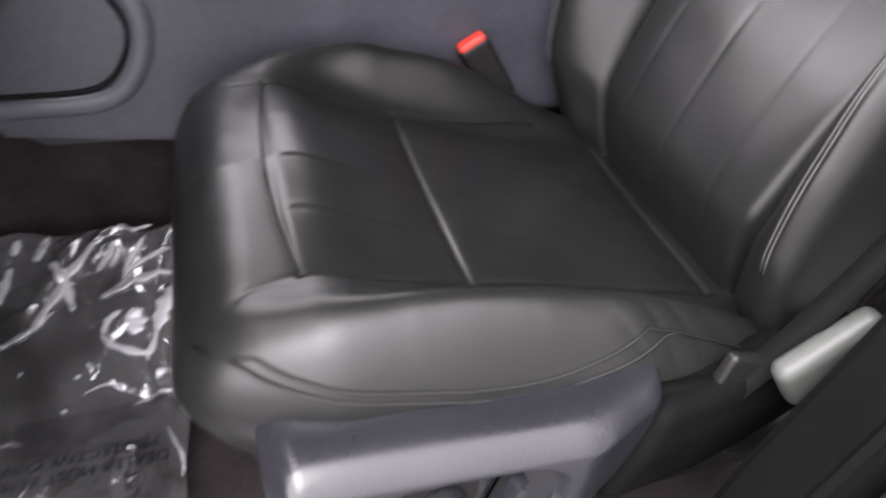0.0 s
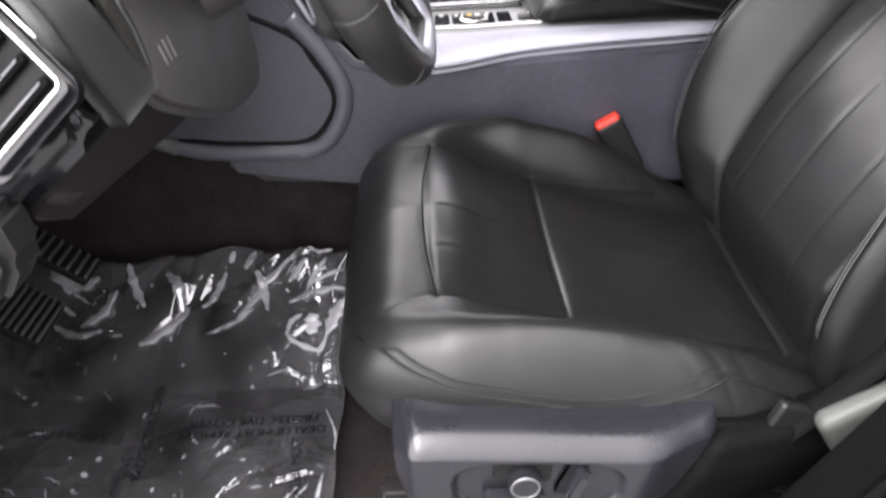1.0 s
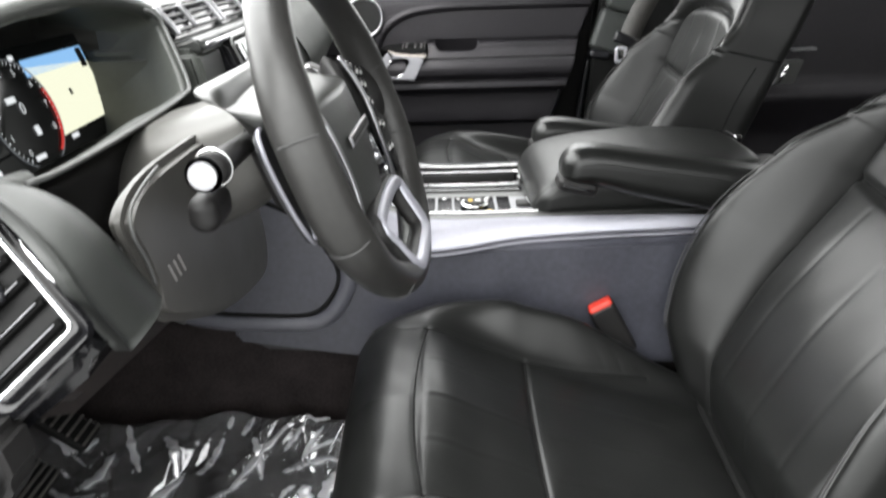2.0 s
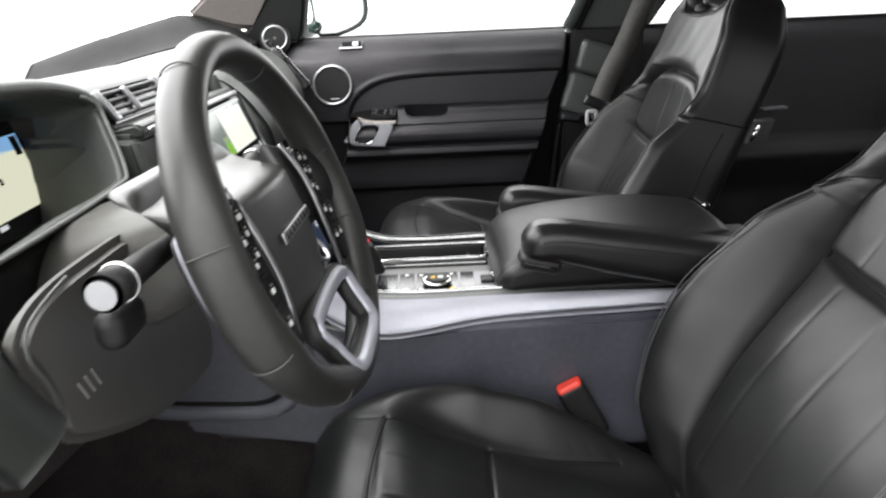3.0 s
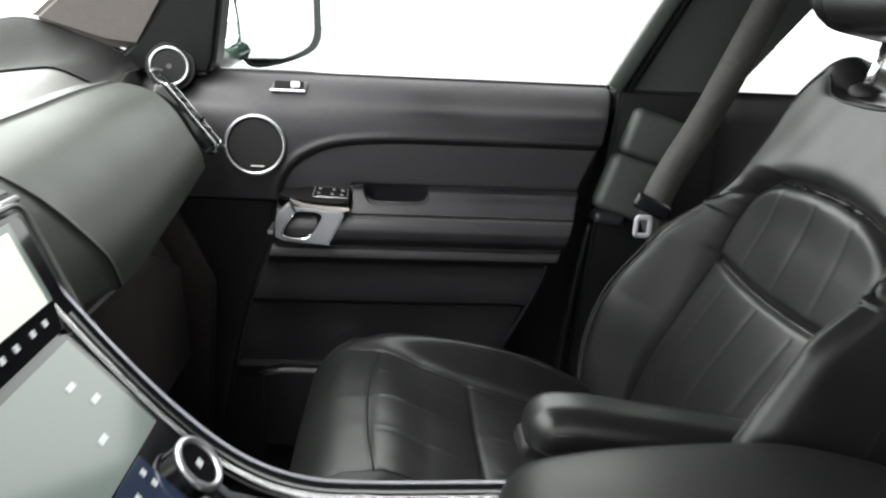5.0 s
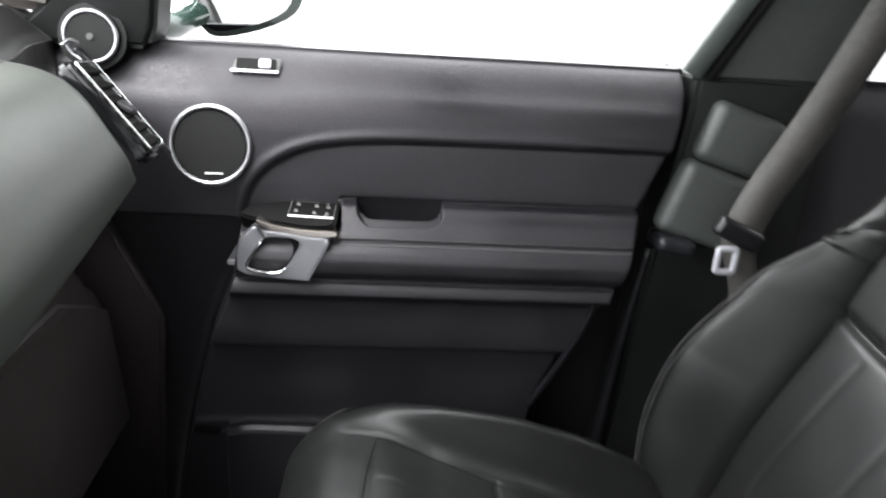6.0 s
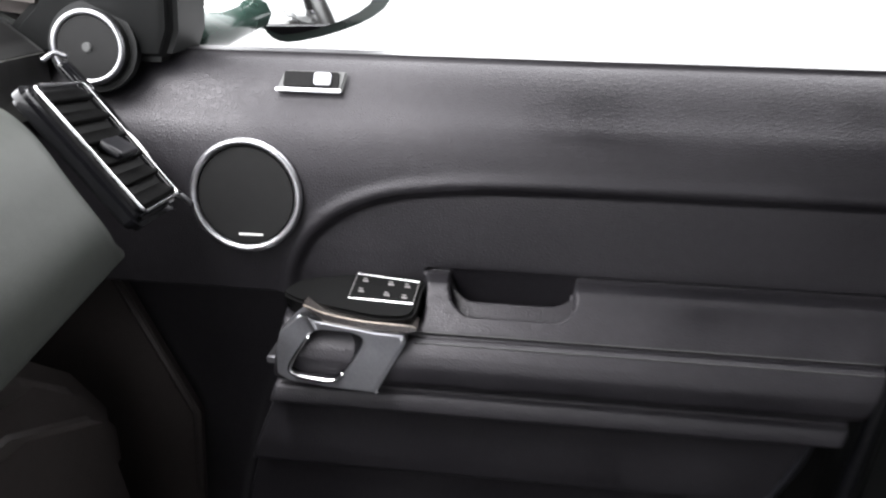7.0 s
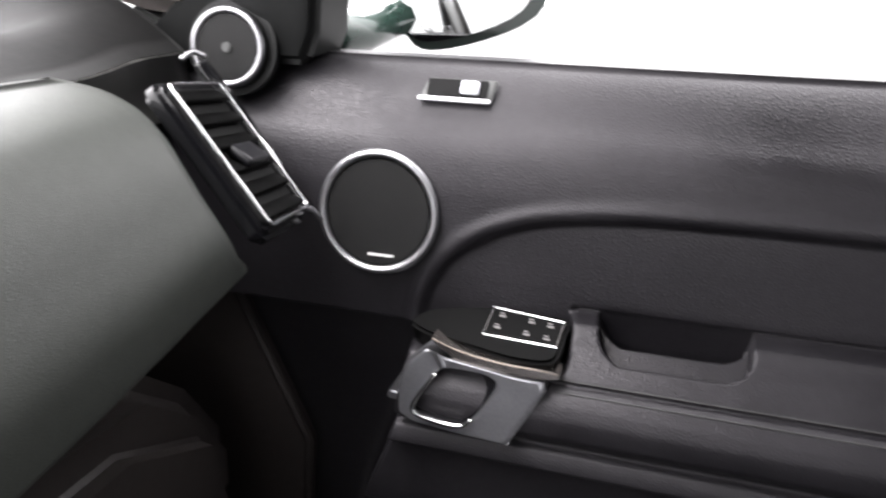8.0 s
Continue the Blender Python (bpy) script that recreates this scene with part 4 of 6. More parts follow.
for s in (-1, 1):
    spoke = [(s * 0.080, 0.020, -0.022), (s * 0.125, 0.012, -0.012), (s * 0.170, 0.008, -0.002)]
    part("spoke", tube(spline(spoke, 6), np.linspace(0.050, 0.030, 13), 14, flat=0.30, up=(0, 0, 1)), PLASTIC, wheel)
    pod = [(s * x, y) for x, y in ((0.098, 0.052), (0.120, 0.050), (0.146, 0.036), (0.153, 0.0), (0.150, -0.050), (0.132, -0.080), (0.108, -0.076), (0.098, -0.030), (0.100, 0.010))]
    pod = spline(pod if s > 0 else pod[::-1], 4, True)
    pod_ob = part("button_pod", turned(prism([tuple(q) for q in pod], 0.010, 0.003), Matrix.Translation((0, 0, -0.010))), GLOSS, wheel, "gloss black button pod")
    inner = spline([(s * 0.094, 0.062, -0.008), (s * 0.096, 0.020, 0.000), (s * 0.094, -0.030, 0.0), (s * 0.106, -0.082, -0.006)], 6)
    part("pod_trim", tube(inner, 0.0042, 10, flat=0.6), SILVER, pod_ob, "thin silver pod edge")
    for x, y, w in ((0.112, 0.040, 0.010), (0.130, 0.036, 0.006), (0.112, 0.026, 0.005), (0.126, 0.022, 0.008), (0.138, 0.018, 0.005), (0.113, 0.008, 0.005), (0.124, 0.002, 0.006), (0.140, -0.002, 0.004), (0.118, -0.022, 0.008), (0.136, -0.028, 0.005), (0.116, -0.052, 0.008), (0.136, -0.054, 0.007)):
        part("button_mark", turned(prism(rrect(w * 0.9, 0.0042, 0.001), 0.0008), Matrix.Translation((s * x, y, 0.0001))), MARK, pod_ob)
        part("button_mark", turned(prism(rrect(w * 0.5, 0.0016, 0.0006), 0.0008), Matrix.Translation((s * x + 0.001, y + 0.0048, 0.0001))), FELT, pod_ob)
        part("button_gap", moved(rbox((0.018, 0.0008, 0.0008), 0.0003, (1, 1, 1), 1), Matrix.Translation((s * 0.124, y - 0.0062, 0.0002))), RUBBER, pod_ob)
    pad = [(s * 0.085, 0.03), (s * 0.115, 0.045), (s * 0.128, 0.02), (s * 0.124, -0.03), (s * 0.108, -0.062), (s * 0.095, -0.03)]
    pad = spline(pad if s < 0 else pad[::-1], 4, True)
    blade = part("shift_paddle", turned(prism([tuple(q) for q in pad], 0.006, 0.002), Matrix.Translation((0, 0, -0.055))), GREYPLASTIC, wheel, "dark shift paddle")
    part("paddle_edge", tube([(x, y, -0.049) for x, y in pad], 0.0022, 6, True), SIDETRIM, blade, "satin silver paddle edge")
# lower spoke: an open frame with silver trim
lower = [(-0.062, -0.078, -0.006), (0.062, -0.078, -0.006), (0.066, -0.102, 0.000), (0.060, -0.126, 0.006), (0.045, -0.135, 0.008), (0.0, -0.137, 0.008), (-0.045, -0.135, 0.008), (-0.060, -0.126, 0.006), (-0.066, -0.102, 0.000)]
part("lower_spoke", tube(spline(lower, 5, True), 0.0125, 10, True, 0.7), PLASTIC, wheel)
part("spoke_trim", tube(spline([(x, y, z + 0.006) for x, y, z in lower], 5, True), 0.0080, 10, True, 0.7), SIDETRIM, wheel, "satin silver spoke trim")

# column with its stalk
column = thing("steering_column", "dark steering column shroud with a silver-ended stalk", "steering column")


def shroud(p):
    t = (p[:, 0] + 0.09) / 0.18
    return np.stack((p[:, 0] * math.cos(WT), p[:, 1] * (1.15 - 0.25 * t) - 0.419, p[:, 2] * (1.15 - 0.25 * t) + p[:, 0] * math.sin(WT) + 0.625), 1) + np.array((-0.012, 0, -0.008))


part("shroud", rbox((0.19, 0.145, 0.120), 0.045, (10, 10, 10), 6, shroud), KNEE, column)
for s in (-1, 1):
    end = np.array((0.062, -0.441 + s * 0.222, 0.676))
    root = np.array((0.050, -0.441 + s * 0.05, 0.658))
    way = end - root
    stalk = part("stalk", tube([root, root + 0.45 * way, root + 0.8 * way, root + 0.86 * way, end], (0.009, 0.010, 0.011, 0.0130, 0.0130), 20), PLASTIC, column, "black control stalk")
    tip = Matrix.Translation(tuple(end)) @ Vector((0, s, 0)).to_track_quat("Z", "Y").to_matrix().to_4x4()
    part("stalk_end", turned(disc(0.0130, 0.006, 0.003, 28), tip), SILVER, stalk, "round silver end cap")
    part("stalk_ring", moved(ring(0.0138, 0.0011, 30, 6), Matrix.Translation(tuple(root + 0.86 * way)) @ Vector((0, s, 0)).to_track_quat("Z", "Y").to_matrix().to_4x4()), CHROME, stalk)
    part("stalk_lever", moved(rbox((0.024, 0.050, 0.030), 0.0115, (3, 5, 3), 5), Matrix.Translation((0.046, -0.441 + s * 0.175, 0.636))), PLASTIC, column, "lower black lever")

# ---- dashboard ----
dash = thing("dashboard", "charcoal dashboard with vents and screens", "dashboard")

# the top, falling towards the windscreen
def top_fn(u, v):
    y = -0.74 + 1.50 * u
    xr = np.where((y > -0.71) & (y < -0.25), -0.245, prof(y, [-0.74, -0.25, 0.02, 0.16, 0.60, 0.70], [-0.10, -0.14, -0.14, -0.132, -0.132, -0.15]))
    zr = prof(y, [-0.74, -0.62, -0.25, 0.02, 0.16, 0.30, 0.55, 0.64, 0.76], [0.735, 0.755, 0.765, 0.755, 0.747, 0.752, 0.762, 0.765, 0.768])
    x = xr + (-0.80 - xr) * v
    far = np.clip((-0.215 - x) / 0.585, 0, 1)
    z = zr + 0.020 * step(-x, 0.132, 0.205) * step(y, -0.1, 0.15) - 0.15 * far ** 1.25 + 0.004 * np.sin(np.clip(v * 8, 0, 1) * math.pi)
    return np.stack((x, y, z), 1)


part("dash_top", sheet(top_fn, np.linspace(0, 1, 60), np.linspace(0, 1, 70), -0.05, (0, 0, 1)), DASHTOP, dash, "soft dark dash top with windscreen glare put in as sheen")


def corner_fn(u, v):
    """A black sheet added over the passenger end for shade, rising to the pillar."""
    p = top_fn((0.555 + 0.74 + 0.205 * u) / 1.5, 0.002 + 0.85 * v)
    p[:, 2] += 0.0035 + 0.075 * step(u, 0.40, 1.1) * step(v, 0.0, 0.35) - 0.003 * step(0.03 - v, 0, 0.03)
    return p


part("dash_corner_shade", sheet(corner_fn, np.linspace(0, 1, 30), np.linspace(0, 1, 40), -0.02, (0, 0, 1)), RUBBER, dash, "added dull black sheet shading the dash corner at the pillar foot")


def slab_fn(u, v):
    """The padded slab before the passenger."""
    left = 0.160 + 0.130 * v
    right = prof(v, [0, 0.05, 0.12, 0.4, 0.6, 0.8, 0.92, 1], [0.615, 0.622, 0.622, 0.617, 0.620, 0.630, 0.642, 0.640])
    y = left + (right - left) * u
    zt = prof(y, [0.0, 0.16, 0.3, 0.55, 0.63, 0.66], [0.742, 0.750, 0.757, 0.768, 0.768, 0.745])
    zb = prof(y, [0.0, 0.29, 0.45, 0.66], [0.60, 0.580, 0.600, 0.640])
    z = zt + (zb - zt) * v
    x = prof(v, [0, 0.06, 0.14, 0.45, 0.75, 0.93, 1.0], [-0.135, -0.098, -0.075, -0.040, -0.024, -0.026, -0.05])
    x = x - 0.03 * step(u, 0.965, 1.0) ** 2
    return np.stack((x, y, z), 1)


part("passenger_pad", sheet(slab_fn, np.linspace(0, 1, 60), np.linspace(0, 1, 60), -0.03, (1, 0, 0)), DASH, dash, "broad padded passenger panel")
def filler_fn(u, v):
    """From the middle housing across to the passenger pad."""
    edge = slab_fn(0 * v, v)
    edge[:, 0] -= 0.004
    own = np.stack((-0.082 + 0.048 * v, 0.142 + 0 * v, 0.748 - 0.148 * v), 1)
    return own * (1 - u[:, None]) + edge * u[:, None]


part("housing_side", sheet(filler_fn, np.linspace(0, 1, 8), np.linspace(0.02, 1, 30), -0.02, (1, 0, 0)), DASH, dash, "dark side of the screen housing")
part("lower_dash", yz_prism([(-0.70, 0.50), (-0.68, 0.58), (0.20, 0.60), (0.60, 0.57), (0.66, 0.52), (0.70, 0.46), (0.70, 0.40), (0.30, 0.40), (-0.30, 0.40), (-0.60, 0.44)], -0.50, -0.09, 0.02), GLOVE, dash, "dark lower dash")
part("glove_box", yz_prism([(0.20, 0.30), (0.20, 0.52), (0.30, 0.555), (0.56, 0.55), (0.66, 0.50), (0.70, 0.30)], -0.45, -0.075, 0.02), GLOVE, dash, "dark glove box door")
part("kick_panel", xz_prism([(-0.80, 0.0), (-0.80, 0.60), (-0.12, 0.575), (-0.05, 0.42), (-0.08, 0.0)], 0.755, 0.775, 0.006), GLOVE, dash, "dark kick panel")
part("kick_panel", xz_prism([(-0.80, 0.0), (-0.80, 0.60), (-0.20, 0.50), (-0.16, 0.30), (-0.30, 0.0)], -0.76, -0.74, 0.006), PLASTIC, dash, "dark kick panel")


# instrument hood: a short tunnel with the display at its end
def hood_loop(grow, x_low, x_high, sink=0.0):
    ring_pts = spline([(-0.665, 0.672), (-0.48, 0.668), (-0.335, 0.672), (-0.300, 0.680), (-0.268, 0.720), (-0.258, 0.752), (-0.33, 0.772), (-0.45, 0.776), (-0.58, 0.768), (-0.67, 0.745), (-0.695, 0.700)], 6, True)
    c = ring_pts.mean(0)
    d = ring_pts - c
    ln = np.linalg.norm(d, axis=1)[:, None]
    q = c + d * (ln + grow) / ln
    t = np.clip((q[:, 1] - 0.665) / 0.11, 0, 1)
    return np.stack((x_low + (x_high - x_low) * t, q[:, 0] + 0.022 * min(sink, 1) * (q[:, 0] > -0.45), q[:, 1] - 0.052 * sink * (1 - t)), 1)


loops = [hood_loop(-0.006, -0.235, -0.235, 1.6), hood_loop(-0.008, -0.15, -0.19, 1.25), hood_loop(-0.007, -0.10, -0.155, 0.7), hood_loop(-0.006, -0.068, -0.130, 0.06), hood_loop(-0.002, -0.060, -0.122), hood_loop(0.004, -0.066, -0.126), hood_loop(0.010, -0.10, -0.15, 1.0), hood_loop(0.016, -0.235, -0.25, 1.9)]
n = len(loops[0])
hv = np.concatenate(loops)
hf = [(i * n + j, i * n + (j + 1) % n, (i + 1) * n + (j + 1) % n, (i + 1) * n + j) for i in range(len(loops) - 1) for j in range(n)]
hood = part("instrument_hood", (hv, hf), DASH, dash, "curved dark instrument hood")
skirt = hood_loop(0.004, -0.068, -0.128)[:22]


def skirt_fn(u, v):
    k = u * (len(skirt) - 1)
    q = np.stack([np.interp(k, range(len(skirt)), skirt[:, c]) for c in range(3)], 1)
    return np.stack((q[:, 0] - 0.03 * v, q[:, 1], q[:, 2] - 0.004 - (q[:, 2] - 0.55) * v), 1)


part("hood_skirt", sheet(skirt_fn, np.linspace(0, 1, 40), np.linspace(0, 1, 8), -0.01, (1, 0, 0)), GLOSS, dash, "gloss black panel under the hood")
lip = hood_loop(-0.001, -0.058, -0.121)
part("hood_lip", tube(lip[: 6 * 5 + 3], 0.0026, 8), PLATE, dash, "satin grey hood edge")
visor = hood_loop(0.006, -0.070, -0.128)
top_line = np.concatenate((visor[27:], visor[:2]))
part("visor", tube(top_line, 0.0095, 12), DASH, dash, "rounded edge of the instrument hood")
DM = basis_m((-0.195, -0.420, 0.678), (0, 1, 0), (-0.30, 0, 1))
display = part("instrument_display", turned(prism(rrect(0.37, 0.118, 0.006), 0.006, 0.001), DM @ Matrix.Translation((0, 0, -0.006))), GLOSS, dash, "dark glass instrument display")
MAPGLOW = glow("pale_map_light", (0.80, 0.80, 0.62), 0.85)
SKYGLOW = glow("blue_map_sky_light", (0.25, 0.48, 0.80), 0.8)
DIM = glow("white_gauge_light", (0.85, 0.87, 0.9), 0.7)
SCREENLINE = glow("grey_gauge_light", (0.4, 0.43, 0.46), 0.25)
REDGLOW = glow("red_gauge_light", (0.8, 0.06, 0.05), 0.5)


def tile(name, x0, x1, y0, y1, m, material, parent, label="", out=0.0065):
    """A thin flat patch of a screen."""
    return part(name, turned(prism([(x0, y0), (x1, y0), (x1, y1), (x0, y1)], 0.0006), m @ Matrix.Translation((0, 0, out))), material, parent, label)


arc = [(0.056 * math.cos(t), 0.056 * math.sin(t) - 0.006) for t in np.linspace(-0.65, 0.85, 12)]
part("map_view", turned(prism([(0.168, -0.038), (0.168, 0.026)] + arc[::-1], 0.0006), DM @ Matrix.Translation((0, 0, 0.0006))), MAPGLOW, display, "pale navigation map")
tile("map_sky", 0.036, 0.168, 0.0265, 0.044, DM, SKYGLOW, display, "blue sky strip above the map", 0.0006)
tile("map_flag", 0.152, 0.164, 0.020, 0.042, DM, PLASTIC, display, "", 0.0014)
tile("map_arrow", 0.098, 0.103, -0.004, 0.003, DM, GREYPLASTIC, display, "", 0.0014)
gm = DM @ Matrix.Translation((0.0, -0.006, 0.0006))
part("gauge_arc", moved(tube([(0.053 * math.cos(t), 0.053 * math.sin(t), 0.001) for t in np.linspace(-1.0, 0.35, 24)], 0.0013, 6), gm), REDGLOW, display, "red gauge arc")


def number(ch, size, m, parent):
    cu = bpy.data.curves.new("gauge_number", "FONT")
    cu.body, cu.size, cu.align_x, cu.align_y = ch, size, "CENTER", "CENTER"
    cu.materials.append(DIM)
    ob = new("gauge_number", cu)
    ob.parent = parent
    ob.matrix_world = m
    return ob


for i, ch in enumerate("012345678"):
    t = radians(235 - i * 33)
    number(ch, 0.0095, gm @ Matrix.Translation((0.043 * math.cos(t), 0.043 * math.sin(t), 0.0008)), display)
number("0", 0.016, gm @ Matrix.Translation((0.0, 0.006, 0.0008)), display)
part("gauge_ring", moved(tube([(0.0555 * math.cos(t), 0.0555 * math.sin(t), 0.0008) for t in np.linspace(-1.15, 4.25, 60)], 0.0007, 6), gm), SCREENLINE, display, "thin grey gauge ring")
for i in range(41):
    t = radians(235 - i * 6.6)
    part("gauge_tick", moved(rbox((0.004 if i % 5 == 0 else 0.002, 0.0007, 0.0005), 0.0002, (1, 1, 1), 1), gm @ Matrix.Translation((0.052 * math.cos(t), 0.052 * math.sin(t), 0.0010)) @ Matrix.Rotation(t, 4, "Z")), DIM, display)
part("gear_mark", turned(prism(rrect(0.008, 0.010, 0.002), 0.0006), gm @ Matrix.Translation((0.006, -0.018, 0.0004))), DIM, display)
tile("unit_mark", -0.020, -0.004, 0.014, 0.020, gm, DIM, display, "", 0.0004)
for x, y, w in ((-0.02, -0.051, 0.018), (0.06, -0.047, 0.014), (0.02, 0.046, 0.008), (-0.10, -0.048, 0.02)):
    tile("gauge_mark", x, x + w, y, y + 0.005, DM, DIM, display, "", 0.0006)

# knee panel under the column, with its three slots
knee = spline([(-0.662, 0.646), (-0.632, 0.660), (-0.560, 0.664), (-0.44, 0.655), (-0.36, 0.60), (-0.315, 0.52), (-0.315, 0.465), (-0.36, 0.452), (-0.483, 0.480), (-0.60, 0.530), (-0.636, 0.555), (-0.640, 0.580), (-0.650, 0.607), (-0.663, 0.630)], 4, True)
kp = part("knee_panel", yz_prism([tuple(q) for q in knee], -0.014, 0.004, 0.007, 4), KNEE, dash, "smooth grey-brown lower dash panel")
for i in range(3):
    y = -0.597 + 0.011 * (i - 1)
    part("slot", moved(rbox((0.003, 0.0018, 0.021), 0.001, (1, 1, 3), 2), pose(0.004, y, 0.578, 30, 0, 0)), FELT, kp, "narrow pale slot")
part("panel_edge", tube(spline([(0.000, -0.590, 0.662), (0.002, -0.632, 0.657), (0.003, -0.658, 0.648), (0.004, -0.662, 0.630), (0.004, -0.649, 0.607), (0.003, -0.639, 0.582)], 6), 0.0014, 8), PLATE, dash, "thin panel edge")


# outer ends of the dashboard: padded end, gloss surround, vent with chrome frame
def side_vent(c, ex, ey, long, short, name_label, count=7, fill=0.62):
    """c: the middle of the vent; ex along its length, ey across."""
    vent = part("air_vent", turned(prism(rrect(long + 0.014, short + 0.009, 0.010), 0.014, 0.004), basis_m(c, ex, ey) @ Matrix.Translation((0, 0, -0.014))), GLOSS, dash, name_label)
    base = basis_m(c, ex, ey)
    part("vent_frame", moved(tube([(x, y, 0.0055) for x, y in rrect(long, short, 0.005)], 0.0014, 8, True), base), CHROME, vent, "bright chrome vent frame")
    part("vent_well", turned(prism(rrect(long - 0.004, short - 0.004, 0.006), 0.002), base @ Matrix.Translation((0, 0, -0.0005))), RUBBER, vent)
    for i in range(count):
        x = -long / 2 + long * (i + 0.5) / count
        part("vent_slat", moved(rbox((long / count * fill, short - 0.008, 0.004), 0.0015, (2, 3, 1), 2), base @ pose(x, 0, 0.003, 0, -28, 0)), PILLARBLACK, vent, "black vent slat")
        if fill < 0.5:
            part("slat_edge", moved(tube([(x, -short / 2 + 0.008, 0.0065), (x, short / 2 - 0.008, 0.0065)], 0.0007, 6), base), KNOBRING, vent, "thin bright slat edge")
    part("vent_tab", moved(rbox((0.020, 0.034, 0.007), 0.003, (2, 3, 2), 3), base @ pose(0.004, 0, 0.007, 0, -20, 0)), GREYPLASTIC, vent, "vent direction tab")
    part("vent_wheel", moved(tube([(0.006 + 0.02 * math.cos(t), short / 2 + 0.008, 0.004 * math.sin(t)) for t in np.linspace(0, math.pi, 9)], 0.0016, 6), base), CHROME, vent)
    return vent


p_tl, p_bl, p_br = np.array((-0.077, 0.628, 0.7590)), np.array((-0.0105, 0.628, 0.6745)), np.array((-0.0245, 0.708, 0.6685))
ce = (p_tl + p_br) / 2
side_vent(tuple(ce), tuple(p_bl - p_tl), tuple(p_br - p_bl), 0.110, 0.074, "gloss black end vent beside the passenger door", 6, 0.70)
rail = part("vent_rail", tube(spline([(-0.106, 0.716, 0.768), (-0.092, 0.7155, 0.752), (-0.060, 0.7155, 0.711), (-0.023, 0.7145, 0.664)], 6), 0.0080, 12, flat=0.45), GLOSS, dash, "gloss black rail beside the end vent")
part("rail_tip", tube(spline([(-0.119, 0.709, 0.771), (-0.114, 0.718, 0.776), (-0.106, 0.722, 0.773)], 5), 0.0022, 8), SILVER, rail, "bright rail tip")
part("rail_tip", tube(spline([(-0.028, 0.707, 0.668), (-0.021, 0.716, 0.664), (-0.016, 0.722, 0.655)], 5), 0.0024, 8), SILVER, rail, "bright rail tip")
c0, a0, d0 = np.array((-0.005, -0.748, 0.607)), np.array((-0.078, -0.702, 0.672)), np.array((-0.050, -0.768, 0.562))
ce = (a0 + d0) / 2
side_vent(tuple(ce), tuple(c0 - a0), tuple(c0 - d0), 0.112, 0.070, "gloss black end vent beside the open driver door", 6, 0.42)


def end_pad(u, v):
    """The padded outer end on the driver side: u back along the edge, v from the top edge down to the vent."""
    k = [0, 0.35, 0.7, 1]
    top = np.stack((prof(u, k, [-0.13, -0.046, -0.016, 0.003]), prof(u, k, [-0.650, -0.660, -0.656, -0.634]), prof(u, k, [0.672, 0.660, 0.628, 0.570])), 1)
    bot = np.stack((prof(u, k, [-0.12, -0.072, -0.004, 0.006]), prof(u, k, [-0.690, -0.702, -0.738, -0.704]), prof(u, k, [0.688, 0.682, 0.634, 0.562])), 1)
    w = v[:, None]
    mid = np.stack((0.010 * np.sin(v * math.pi), -0.004 * np.sin(v * math.pi), 0.006 * np.sin(v * math.pi)), 1)
    return top * (1 - w) + bot * w + mid


part("end_pad", sheet(end_pad, np.linspace(0, 1, 30), np.linspace(0, 1, 16), -0.012, (1, 0, 0)), DASHDARK, dash, "padded grey dash end")
part("end_cap", xz_prism([(-0.20, 0.66), (-0.10, 0.65), (-0.04, 0.61), (-0.004, 0.585), (-0.008, 0.56), (-0.06, 0.52), (-0.14, 0.44), (-0.30, 0.40), (-0.40, 0.60)], -0.735, -0.60, 0.012), GLOSS, dash, "gloss black dash end panel")
part("light_switch", xz_prism([(-0.09, 0.53), (-0.06, 0.535), (-0.055, 0.50), (-0.075, 0.47), (-0.10, 0.47)], -0.775, -0.73, 0.008), PLASTIC, dash, "rounded switch pod with a pale edge")

# centre stack: vents, upper screen, lower screen with dials
stack = part("screen_housing", xz_prism([(-0.16, 0.722), (-0.076, 0.716), (-0.060, 0.708), (-0.019, 0.608), (-0.03, 0.585), (-0.20, 0.56), (-0.20, 0.722)], -0.165, 0.165, 0.006), GREYPLASTIC, dash, "dark middle housing of the dashboard")
part("vent_ledge", xz_prism([(-0.22, 0.772), (-0.142, 0.766), (-0.128, 0.758), (-0.100, 0.718), (-0.072, 0.724), (-0.062, 0.718), (-0.060, 0.706), (-0.22, 0.69)], -0.243, 0.165, 0.004), DASHDARK, dash, "padded ledge between screen and vents")
part("column_side_panel", xz_prism([(-0.20, 0.712), (-0.066, 0.712), (-0.056, 0.66), (-0.060, 0.58), (-0.20, 0.58)], -0.262, -0.163, 0.010), DASH, dash, "grey panel beside the screen")
part("ledge_strip", tube([(-0.0585, y, 0.7150) for y in np.linspace(-0.236, 0.160, 12)], 0.0032, 8), SILVER, dash, "bright strip over the screen")
